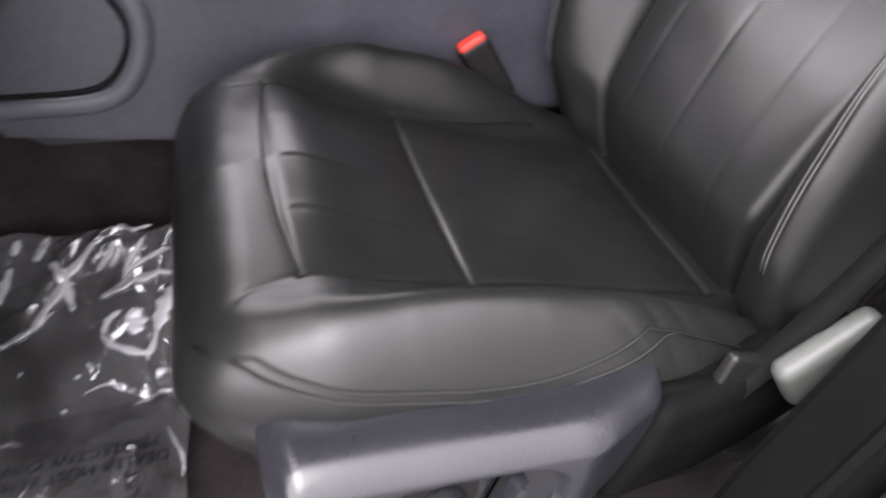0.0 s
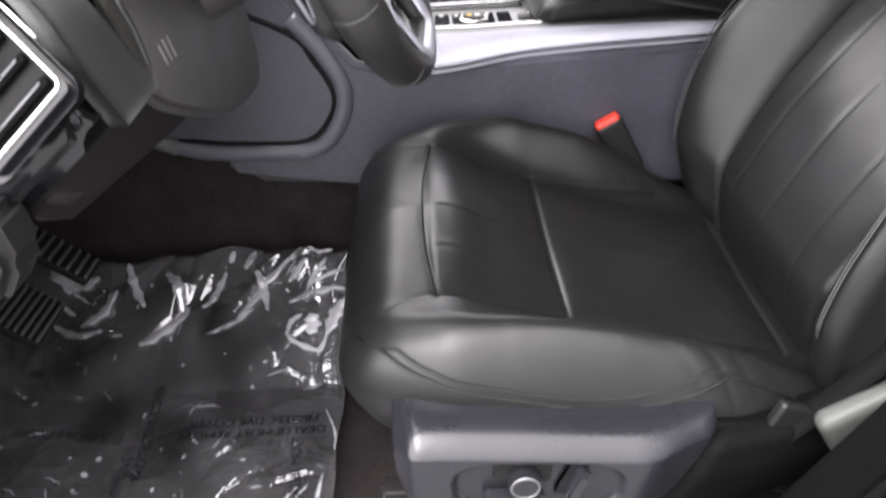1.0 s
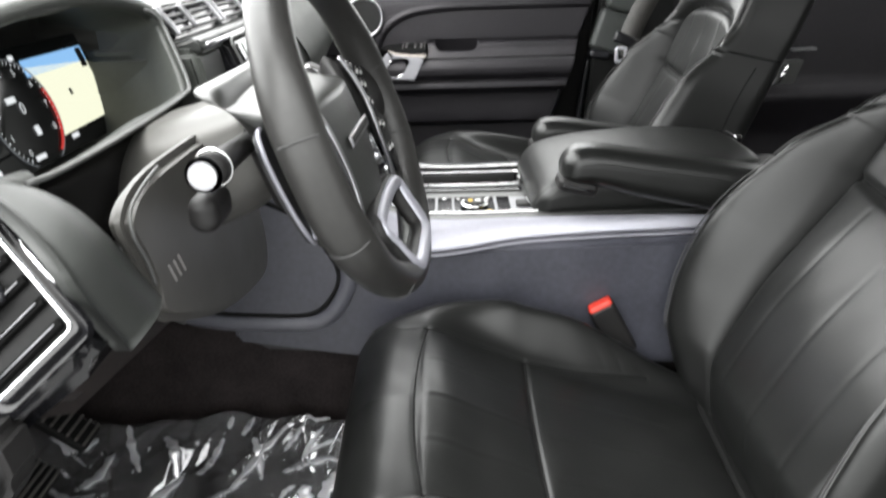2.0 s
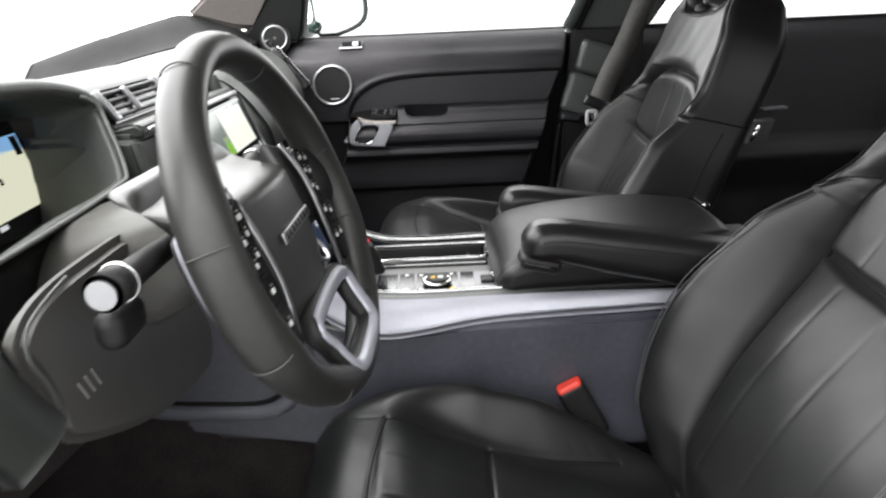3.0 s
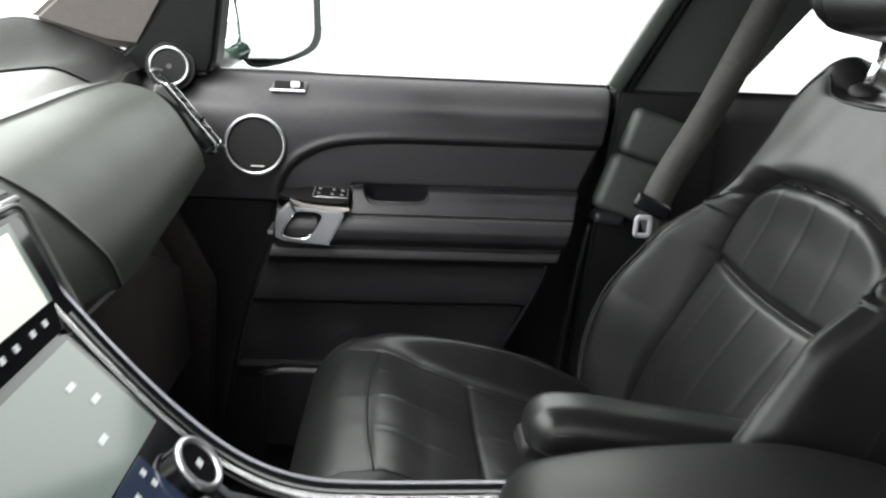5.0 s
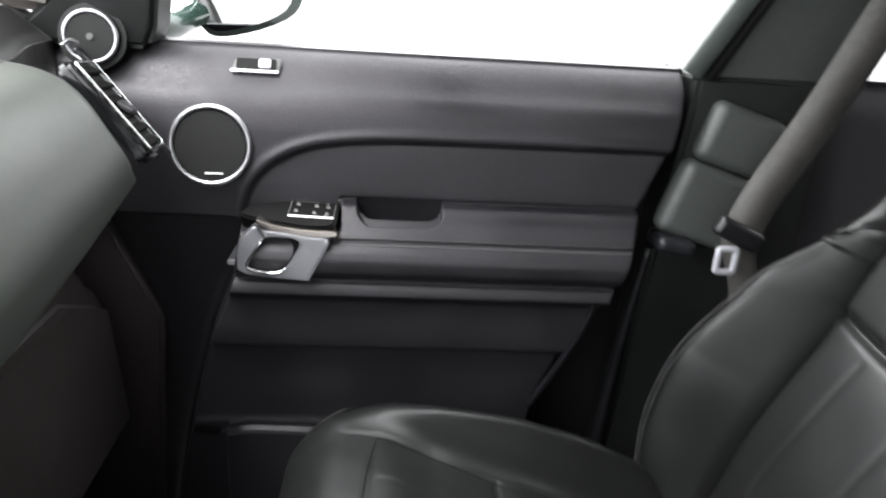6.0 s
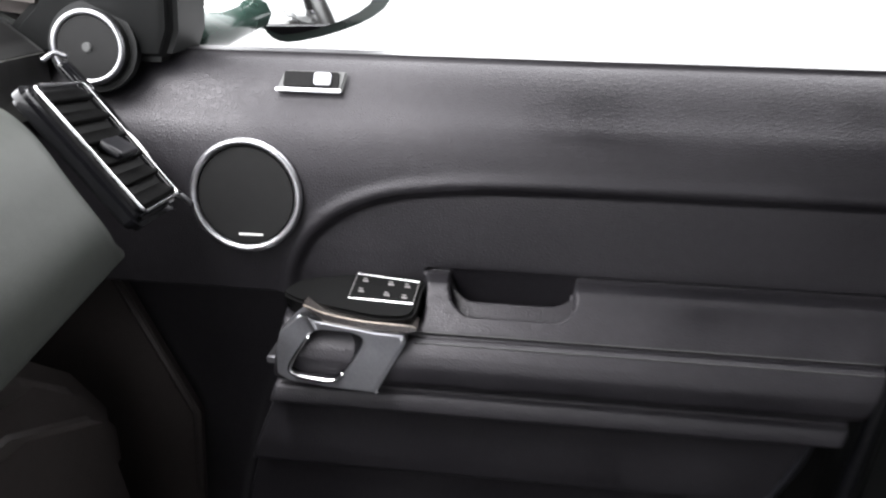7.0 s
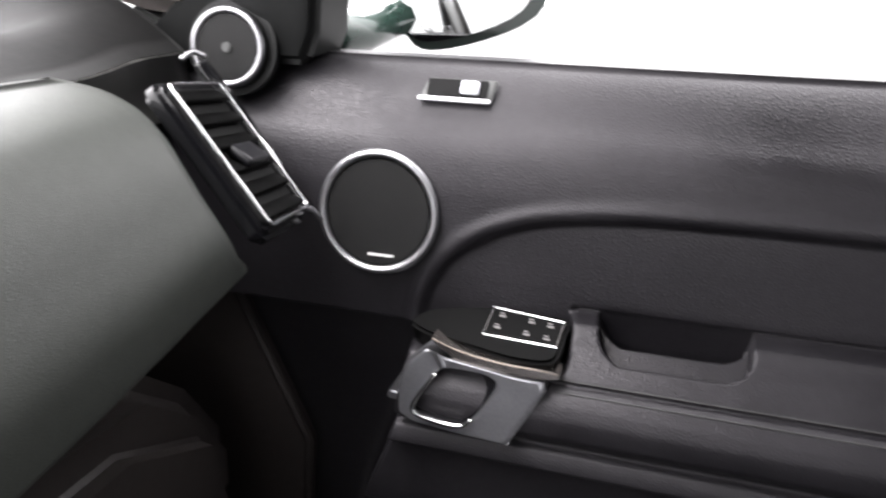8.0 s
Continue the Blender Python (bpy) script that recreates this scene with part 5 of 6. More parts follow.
for s in (-1, 1):
    vm = basis_m((-0.112, -0.039 + s * 0.100, 0.739), (0, 1, 0), (-0.028, 0, 0.040))
    v = part("centre_vent", turned(prism(rrect(0.190, 0.044, 0.006), 0.010, 0.003), vm @ Matrix.Translation((0, 0, -0.004))), GLOSS, dash, "gloss black centre vent")
    for i in range(4):
        part("vent_slat", moved(rbox((0.176, 0.004, 0.006), 0.0015, (4, 1, 1), 2), vm @ pose(0, -0.015 + 0.010 * i, 0.007, 25, 0, 0)), GREYPLASTIC, v, "vent slat")
    for x in (-0.090, 0.090):
        part("vent_bar", moved(rbox((0.010, 0.042, 0.007), 0.002, (1, 3, 1), 2), vm @ pose(x, 0, 0.008)), SILVER, v, "silver vent bar")
    part("vent_tab", moved(rbox((0.008, 0.034, 0.006), 0.002, (1, 3, 1), 2), vm @ pose(s * 0.022, 0, 0.011)), SILVER, v)

SM = basis_m((-0.0365, 0.0, 0.660), (0, 1, 0), (-0.41, 0, 1))
up = part("upper_screen", turned(prism(rrect(0.290, 0.100, 0.010), 0.010, 0.003), SM @ Matrix.Translation((0, 0, -0.004))), GLOSS, dash, "glossy upper touch screen, lit")
SCREENGREY = glow("grey_screen_light", (0.35, 0.42, 0.38), 0.45)
MAPWHITE = glow("pale_screen_map_light", (0.93, 0.95, 0.83), 1.0)
GREEN = glow("green_tile_light", (0.25, 0.52, 0.05), 0.9)


tile("screen_ground", -0.122, 0.122, -0.023, 0.046, SM, SCREENGREY, up, "grey-green screen background")
tile("screen_map", -0.010, 0.113, -0.022, 0.040, SM, MAPWHITE, up, "pale map on the screen", 0.0075)
tile("screen_tile", -0.038, -0.013, -0.022, -0.003, SM, GREEN, up, "green tile on the screen", 0.0075)
tile("screen_tile", -0.038, -0.013, -0.002, 0.006, SM, glow("pale_green_tile_light", (0.45, 0.6, 0.3), 0.6), up, "", 0.0075)
for x in (-0.09, -0.06, 0.03, 0.05, 0.075, 0.095):
    tile("screen_key", x, x + 0.006, -0.036, -0.031, SM, DIM, up)
tile("screen_text", -0.105, -0.070, 0.028, 0.032, SM, DIM, up, "", 0.0075)
tile("screen_text", 0.060, 0.075, 0.0415, 0.0445, SM, DIM, up, "", 0.0075)
part("screen_frame", moved(tube([(x, y, 0.004) for x, y in rrect(0.312, 0.112, 0.014)], 0.0024, 8, True), SM), PLATE, dash, "satin grey screen frame")

RM = basis_m((0.046, 0.0, 0.548), (0, 1, 0), (-0.66, 0, 0.75))
ramp = part("lower_screen", turned(prism(rrect(0.236, 0.185, 0.010), 0.012, 0.003), RM @ Matrix.Translation((0, 0, -0.010))), GLOSS, dash, "glossy lower touch screen between two dials")
tile("screen_ground", -0.108, 0.108, -0.014, 0.084, RM, glow("pale_lower_screen_light", (0.36, 0.43, 0.40), 0.45), ramp, "pale climate display", 0.0025)
tile("screen_keys", -0.060, 0.060, -0.080, -0.016, RM, glow("navy_screen_light", (0.03, 0.06, 0.14), 0.35), ramp, "dark blue key field", 0.0025)
for x, y in ((-0.045, -0.028), (-0.02, -0.034), (0.045, -0.028), (0.02, -0.034), (0.045, -0.04), (-0.045, -0.04), (0.0, -0.03), (0.02, -0.05), (-0.02, -0.05)):
    tile("screen_key", x, x + 0.0055, y, y + 0.005, RM, DIM, ramp, "", 0.0034)
for x, y in ((0.06, 0.055), (0.07, 0.035), (-0.07, 0.055), (0.04, 0.012)):
    tile("screen_text", x, x + 0.012, y, y + 0.005, RM, DIM, ramp, "", 0.0034)
for s in (-1, 1):
    dm = RM @ Matrix.Translation((s * 0.088, -0.060, -0.004))
    d = part("climate_dial", turned(disc(0.0235, 0.018, 0.004, 36), dm), GLOSS, dash, "gloss black climate dial")
    part("dial_ring", moved(ring(0.0225, 0.0034, 40, 8), dm @ Matrix.Translation((0, 0, 0.018))), SILVER, d, "silver dial ring")
    tile("dial_mark", -0.004, 0.004, -0.003, 0.003, dm, DIM, d, "", 0.0185)
sd = RM @ Matrix.Translation((0.055, -0.085, 0.002))
part("volume_dial", turned(disc(0.011, 0.014, 0.003, 26), sd), SILVER, dash, "small volume dial")

# ---- door fittings: switch pack, handle, lock, tweeter, pocket ----
def door_plate(name, pts, out, depth, material, parent, label="", bevel=0.002, y0=None):
    """A plate in the plane of the door, its outline in x and z."""
    y = y0 if y0 is not None else 0.68
    bm = prism(pts, depth, bevel)
    slope = 0.1
    turned(bm, Matrix(((1, 0, 0, 0), (0, slope, -1, y - out + depth - slope * 0.545), (0, 1, 0, 0), (0, 0, 0, 1))))
    return part(name, bm, material, parent, label)


PK = basis_m((0, 0.684, 0.578), (1, 0, 0), (0, 0.891, 0.454))
PACKBLACK = mat("dull_piano_black", (0.004, 0.004, 0.004), 0.30, spec=0.04, vary=0.05)
pack = part("switch_pack", turned(prism([tuple(q) for q in spline([(0.067, 0.020), (0.075, 0.032), (0.088, 0.038), (0.123, 0.0445), (0.157, 0.0450), (0.1825, 0.0425), (0.182, 0.029), (0.177, 0.004), (0.150, 0.000), (0.121, 0.004), (0.093, 0.009), (0.077, 0.013)], 4, True)], 0.030, 0.004), PK @ Matrix.Translation((0, 0, -0.026))), PACKBLACK, door, "gloss black seat memory switch pack")


def pack_bar(name, x0, y0, x1, y1, wide, material, tag=""):
    """A thin bar on the face of the switch pack."""
    d = Vector((x1 - x0, y1 - y0, 0))
    long = d.length
    m = PK @ Matrix.Translation(((x0 + x1) / 2, (y0 + y1) / 2, 0.0042)) @ Matrix.Rotation(math.atan2(d.y, d.x), 4, "Z")
    part(name, turned(prism(rrect(long, wide, wide * 0.3, 2), 0.0006), m), material, pack, tag)


for x0, y0, x1, y1, wide, skin in ((0.126, 0.0435, 0.179, 0.0385, 0.0009, CHROME), (0.123, 0.0175, 0.177, 0.0155, 0.0009, CHROME), (0.126, 0.0435, 0.123, 0.0175, 0.0004, FELT), (0.179, 0.0385, 0.177, 0.0155, 0.0004, FELT)):
    pack_bar("pack_line", x0, y0, x1, y1, wide, skin, "thin bright line")
for x, y in ((0.134, 0.0365), (0.132, 0.0255), (0.156, 0.0345), (0.154, 0.0230), (0.170, 0.0330), (0.169, 0.0215)):
    pack_bar("key_mark", x - 0.0024, y, x + 0.0024, y - 0.0003, 0.0015, FELT)
    pack_bar("key_mark", x - 0.0022, y + 0.0026, x + 0.0012, y + 0.0024, 0.0008, FELT)
door_plate("pack_trim", [tuple(q) for q in spline([(0.088, 0.5890), (0.108, 0.5830), (0.140, 0.5785), (0.179, 0.5770), (0.1785, 0.5712), (0.150, 0.5705), (0.122, 0.5720), (0.102, 0.5775)], 4, True)], 0.0, 0.02, WARMTRIM, door, "bright curved trim", 0.002, 0.677)
OUTER = [(0.066, 0.548), (0.070, 0.566), (0.086, 0.582), (0.100, 0.5765), (0.122, 0.5735), (0.150, 0.5700), (0.178, 0.5700), (0.150, 0.5165), (0.110, 0.5195), (0.078, 0.5225), (0.067, 0.528)]
CUP = np.array(spline([(0.100, 0.568), (0.118, 0.5695), (0.133, 0.568), (0.139, 0.561), (0.131, 0.545), (0.122, 0.532), (0.113, 0.5265), (0.095, 0.5275), (0.080, 0.5315), (0.080, 0.540), (0.090, 0.557)], 5, True))
MID = np.array((0.110, 0.549))


def to_outline(d):
    """Where a ray from the middle of the hollow meets the outline of the plate."""
    best = 0.2
    for a, b in zip(OUTER, OUTER[1:] + OUTER[:1]):
        a, e = np.array(a) - MID, np.array(b) - np.array(a)
        k = d[0] * e[1] - d[1] * e[0]
        if abs(k) > 1e-9:
            t, w = (a[0] * e[1] - a[1] * e[0]) / k, (a[0] * d[1] - a[1] * d[0]) / k
            if t > 0 and -1e-6 <= w <= 1 + 1e-6:
                best = min(best, t)
    return MID + d * best


RIM = np.array([to_outline((q - MID) / np.linalg.norm(q - MID)) for q in CUP])


def plate_fn(u, v):
    k = np.round(u * len(CUP)).astype(int) % len(CUP)
    q = RIM[k] * (1 - v[:, None]) + CUP[k] * v[:, None]
    edge = 0.0016 * (np.clip(1 - v / 0.08, 0, 1) ** 2 + np.clip((v - 0.93) / 0.07, 0, 1) ** 2)
    return np.stack((q[:, 0], 0.674 + 0.1 * (q[:, 1] - 0.545) + edge, q[:, 1]), 1)


def cup_fn(u, v):
    """The hollow: deep towards the front, shallow where the pull lever lies."""
    k = np.round(u * len(CUP)).astype(int) % len(CUP)
    q = MID + np.array((-0.006, 0.0)) * v[:, None] + (CUP[k] - MID) * (1 - 0.97 * v[:, None])
    deep = 0.030 * np.sin(np.clip(v * 1.6, 0, 1) * math.pi / 2) * (0.35 + 0.65 * step(0.128 - q[:, 0], -0.008, 0.020))
    return np.stack((q[:, 0], 0.6756 + 0.1 * (q[:, 1] - 0.545) + deep, q[:, 1]), 1)


turns = np.linspace(0, 1, len(CUP) + 1)
plate = part("handle_plate", sheet(plate_fn, turns, np.linspace(0, 1, 16), 0.012), HANDLEMETAL, door, "satin silver door handle plate")
part("handle_cup", sheet(cup_fn, turns, np.linspace(0, 1, 14), 0.003), GLOSS, plate, "hollow dark handle recess")
low = [i for i in range(len(CUP)) if CUP[i][0] + 0.9 * CUP[i][1] < 0.6065 or CUP[i][1] < 0.533]
start = [i for i in low if (i - 1) % len(CUP) not in low][0]
part("handle_rim", tube([(CUP[(start + i) % len(CUP)][0], 0.6725 + 0.1 * (CUP[(start + i) % len(CUP)][1] - 0.545), CUP[(start + i) % len(CUP)][1]) for i in range(len(low))], 0.0006 + 0.0018 * np.sin(np.linspace(0, math.pi, len(low))) ** 0.6, 8), CHROME, plate, "chrome recess rim")
door_plate("door_pin", [(0.057 + x, 0.531 + z) for x, z in rrect(0.010, 0.007, 0.003)], 0.0, 0.05, SILVER, door, "small silver pin", 0.001, 0.690)

lk = on_door(0.0795, 0.751, 0.002)
lock = part("lock_switch", turned(prism([(-0.030, -0.0095), (0.026, -0.0095), (0.030, 0.0095), (-0.024, 0.0095)], 0.004, 0.0015), lk), PLATE, door, "chrome-framed lock switch")
part("switch_well", turned(prism(rrect(0.047, 0.0135, 0.002), 0.002), lk @ Matrix.Translation((0, 0.001, 0.0035))), RUBBER, lock)
part("switch_key", turned(prism(rrect(0.014, 0.0105, 0.002), 0.005, 0.001), lk @ Matrix.Translation((0.010, 0.001, 0.0038))), SATIN, lock, "pale lock key")
part("switch_edge", turned(prism(rrect(0.056, 0.0030, 0.001), 0.0022, 0.0006), lk @ Matrix.Translation((-0.002, -0.0082, 0.0035))), SILVER, lock, "bright lower edge")
part("map_pocket", xz_prism([(0.02, 0.10), (0.02, 0.262), (0.06, 0.27), (0.40, 0.262), (0.43, 0.25), (0.42, 0.10)], 0.732, 0.765, 0.012), DOORSKIN, door, "moulded door pocket lip")
part("pocket_tab", tube(spline([(0.515, 0.712, 0.488), (0.509, 0.716, 0.452), (0.485, 0.728, 0.385), (0.452, 0.742, 0.309)], 6), (np.linspace(0.005, 0.008, 19)), 8, flat=0.6), COVERGREY, door, "pale panel edge at the pocket end")
part("sill_seal", tube([(-0.04, 0.806, 0.7695), (0.30, 0.806, 0.770), (0.612, 0.804, 0.770)], 0.004, 8), RUBBER, door, "black window seal")

# double stitching along the armrest pad
for dz in (-0.0034, 0.0034):
    sx = np.linspace(0.180, 0.545, 60)
    sz = 0 * sx + 0.5625 + dz
    part("stitching", tube(np.stack((sx, door_y(sx, sz) - 0.0004, sz), 1), 0.0007, 5), THREAD, door, "fine grey stitching")

part("corner_trim", side_prism([(-0.215, 0.74), (-0.215, 0.800), (-0.210, 0.806), (-0.200, 0.804), (-0.160, 0.785), (-0.160, 0.74)], 0.770, 0.80, 0.006), DASHDARK, dash, "dark corner trim at the windscreen foot")

# sail panel with the tweeter
sail = part("sail_panel", leaning(side_prism([(-0.215, 0.765), (-0.158, 0.812), (-0.058, 0.932), (0.128, 1.13), (0.175, 1.13), (0.012, 0.945), (-0.012, 0.89), (-0.034, 0.79), (-0.045, 0.765)], 0.762, 0.83, 0.008)), PILLAR, door, "black mirror corner panel")
TM = basis_m((-0.1015, 0.748, 0.778), (1, 0.10, 0), (0.0, 0.10, 1))
part("tweeter_pod", turned(disc(0.037, 0.022, 0.006, 40), TM @ Matrix.Translation((0, 0, -0.020))), PILLAR, door, "tweeter housing")
tw = part("tweeter", turned(disc(0.027, 0.005, 0.002, 40), TM), MESHGRILLE, door, "round tweeter mesh")
part("tweeter_ring", moved(ring(0.0280, 0.0028, 48, 10), TM @ Matrix.Translation((0, 0, 0.004))), SILVER, door, "satin silver tweeter ring")
part("tweeter_cap", turned(disc(0.004, 0.003, 0.001, 16), TM @ Matrix.Translation((0, 0, 0.004))), PLATE, tw)

# ---- pillars, rear door, glass, mirror, belts ----
pillar_up = block("pillar_upper", [(0.610, 0.772, 0.765), (0.81, 0.772, 0.765), (0.81, 0.84, 0.765), (0.610, 0.84, 0.765)], [(0.79, 0.665, 1.17), (1.08, 0.665, 1.17), (1.08, 0.73, 1.17), (0.79, 0.73, 1.17)], PILLARTRIM, "grey-black upper centre pillar trim")
part("frame_strip", tube([(0.611, 0.764, 0.772), (0.70, 0.712, 0.97), (0.795, 0.655, 1.17)], 0.014, 10, flat=0.5, up=(0, 1, 0)), FRAMEGREY, pillar_up, "grey-green door frame strip")
part("frame_groove", tube([(0.634, 0.766, 0.768), (0.722, 0.714, 0.97), (0.815, 0.658, 1.17)], 0.007, 8), SEAM, pillar_up, "black rubber groove")
part("trim_joint", tube([(0.640, 0.7695, 0.768), (0.80, 0.7695, 0.760)], 0.0014, 6), SEAM, pillar_up, "fine joint line")
part("belt_guide", moved(rbox((0.100, 0.034, 0.080), 0.014, (6, 3, 6), 5), pose(0.684, 0.757, 0.694, 0, 17, 0)), PILLARTRIM, pillar_up, "raised pillar cover")
part("belt_guide", moved(rbox((0.108, 0.040, 0.100), 0.014, (6, 3, 6), 5), pose(0.655, 0.753, 0.608, 0, 17, 0)), PILLARTRIM, pillar_up, "raised lower pillar cover")
part("pillar_step", moved(rbox((0.052, 0.050, 0.022), 0.009, (4, 3, 3), 4), pose(0.612, 0.737, 0.560, 0, 8, 0)), COVERGREY, pillar_up, "moulded pillar step")
part("pillar_edge", tube(spline([(0.590, 0.757, 0.545), (0.575, 0.757, 0.42), (0.562, 0.757, 0.25), (0.556, 0.757, 0.06)], 6), 0.009, 10, flat=0.7), GREYPLASTIC, pillar_up, "rounded pillar edge")
rear = part("door_2", sheet(lambda u, v: np.stack((0.80 + 1.1 * u, np.interp(v, [0, 0.3, 0.5, 0.62, 0.66, 0.8, 0.95, 1.0], [0.80, 0.79, 0.785, 0.745, 0.775, 0.785, 0.80, 0.82]), 0.87 * v - 0.10), 1), np.linspace(0, 1, 20), np.linspace(0, 1, 60), 0.03), DOORSKIN, None, "black rear passenger door, shut")
tagged(rear, category="car door", kind="structure")
rp = part("handle_plate", xz_prism([(1.058, 0.470), (1.112, 0.474), (1.130, 0.532), (1.073, 0.528)], 0.728, 0.76, 0.003), PLATE, rear, "satin silver rear handle plate")
part("handle_bar", tube([(1.068, 0.724, 0.478), (1.078, 0.722, 0.498), (1.087, 0.724, 0.517)], (0.004, 0.007, 0.004), 10), CHROME, rp, "bright handle edge")
part("switch_strip", xz_prism([(1.10, 0.552), (1.16, 0.554), (1.16, 0.560), (1.10, 0.558)], 0.735, 0.76, 0.001), SILVER, rear)
block("rear_quarter", *slab(1.50, 1.95, 0.80, 0.86, 0.77, 1.10), PILLAR, "dark rear pillar trim")
block("roof_rail", [(0.06, 0.60, 1.10), (1.95, 0.60, 1.10), (1.95, 0.78, 1.08), (0.06, 0.74, 1.08)], [(0.06, 0.60, 1.18), (1.95, 0.60, 1.18), (1.95, 0.74, 1.18), (0.06, 0.70, 1.18)], HEADLINER, "grey roof rail trim")

# driver side: centre pillar with its belt, rear door edge
edge = [(0.43, 0.05), (0.452, 0.14), (0.480, 0.21), (0.540, 0.315), (0.585, 0.40), (0.630, 0.52), (0.675, 0.64), (0.70, 0.76)]
tagged(part("pillar_driver", xz_prism(edge + [(x + 0.15, z) for x, z in edge[::-1]], -0.80, -0.735, 0.012), PILLARBLACK, None, "black centre pillar beside the driver seat"), kind="structure")
tagged(part("pillar_flange", xz_prism([(x + 0.045, z) for x, z in edge] + [(x + 0.12, z) for x, z in edge[::-1]], -0.85, -0.802, 0.010), SILVERPAINT, None, "pale painted door frame edge"), kind="structure")
tagged(part("door_seal", tube([(x + 0.040, -0.812, z) for x, z in edge], 0.007, 8), RUBBER, None, "black rubber door seal"), kind="structure")
block("pillar_driver_upper", [(0.70, -0.80, 0.755), (0.86, -0.80, 0.755), (0.86, -0.73, 0.755), (0.70, -0.73, 0.755)], [(0.82, -0.68, 1.17), (0.95, -0.68, 1.17), (0.95, -0.62, 1.17), (0.82, -0.62, 1.17)], PILLAR, "black upper pillar on the driver side")
block("door_3", *slab(0.80, 1.95, -0.84, -0.76, 0.0, 0.77), DOORSKIN, "black rear door behind the driver")
block("roof_rail_driver", [(0.22, -0.74, 1.10), (1.95, -0.78, 1.08), (1.95, -0.60, 1.10), (0.22, -0.60, 1.10)], [(0.22, -0.70, 1.18), (1.95, -0.74, 1.18), (1.95, -0.60, 1.18), (0.22, -0.60, 1.18)], HEADLINER, "grey roof rail trim")
block("pillar_a_driver", [(-0.30, -0.80, 0.76), (-0.16, -0.82, 0.76), (-0.16, -0.76, 0.76), (-0.30, -0.74, 0.76)], [(0.14, -0.70, 1.18), (0.24, -0.70, 1.18), (0.24, -0.64, 1.18), (0.14, -0.62, 1.18)], HEADLINER, "grey windscreen pillar trim on the driver side")


def strap(points, width, across, thick=0.0016):
    """A flat belt along the points, its width along across."""
    p = spline(points, 8)
    w = np.array(across, float)
    w /= np.linalg.norm(w)
    tang = np.gradient(p, axis=0)
    nrm = np.cross(tang, w)
    nrm /= np.linalg.norm(nrm, axis=1)[:, None]
    verts = np.concatenate((p - w * width / 2 + nrm * thick, p + w * width / 2 + nrm * thick, p + w * width / 2 - nrm * thick, p - w * width / 2 - nrm * thick))
    k = len(p)
    faces = [(q * k + i, q * k + i + 1, ((q + 1) % 4) * k + i + 1, ((q + 1) % 4) * k + i) for q in range(4) for i in range(k - 1)]
    return verts, faces + [(0, k, 2 * k, 3 * k), (k - 1, 4 * k - 1, 3 * k - 1, 2 * k - 1)]


belt = thing("seat_belt", "black seat belt with a bright tongue, hanging at the pillar", "seat belt", group="seat belts")
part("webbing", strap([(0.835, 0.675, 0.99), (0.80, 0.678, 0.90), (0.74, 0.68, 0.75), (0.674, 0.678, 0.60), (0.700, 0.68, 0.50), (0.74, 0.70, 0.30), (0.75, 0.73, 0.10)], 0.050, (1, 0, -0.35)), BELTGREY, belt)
part("tongue_grip", moved(rbox((0.064, 0.016, 0.026), 0.007, (4, 2, 3), 3), pose(0.664, 0.668, 0.598, 0, 24, 0)), GREYPLASTIC, belt, "black tongue grip")
part("tongue", tube([(x + 0.652, 0.662, z + 0.566) for x, z in rrect(0.022, 0.030, 0.004)], 0.0044, 8, True, 0.6, (0, 1, 0)), SATIN, belt, "bright steel tongue")
part("belt_anchor", moved(rbox((0.05, 0.03, 0.06), 0.012, (3, 3, 3), 4), pose(0.85, 0.675, 1.0, 0, 20, 0)), PILLAR, belt, "black upper belt anchor")

dbelt = thing("seat_belt", "black lap belt anchored beside the driver seat", "seat belt", group="seat belts")
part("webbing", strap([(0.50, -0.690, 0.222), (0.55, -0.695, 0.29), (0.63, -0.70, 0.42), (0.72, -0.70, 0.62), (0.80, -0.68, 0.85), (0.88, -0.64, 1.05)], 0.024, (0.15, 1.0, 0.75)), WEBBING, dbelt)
CLEAR = bpy.data.materials.new("clear_plastic")
CLEAR.use_nodes = True
cb = CLEAR.node_tree.nodes["Principled BSDF"]
cb.inputs["Base Color"].default_value = (0.012, 0.012, 0.012, 1)
cb.inputs["Roughness"].default_value = 0.3
cb.inputs["Specular IOR Level"].default_value = 0.25
cb.inputs["Transmission Weight"].default_value = 0.2
part("anchor_sleeve", moved(rbox((0.032, 0.012, 0.045), 0.005, (3, 2, 4), 3), pose(0.504, -0.686, 0.238, 0, 20, 0)), CLEAR, dbelt, "translucent plastic anchor sleeve")
part("anchor_cover", moved(rbox((0.085, 0.022, 0.050), 0.010, (5, 3, 4), 4), pose(0.560, -0.712, 0.268, 0, -32, 0)), DASH, dbelt, "grey plastic anchor cover")
part("anchor_arm", moved(rbox((0.085, 0.014, 0.036), 0.006, (4, 2, 3), 3), pose(0.455, -0.684, 0.224, 0, 4, 0)), PILLARBLACK, dbelt, "black anchor arm")

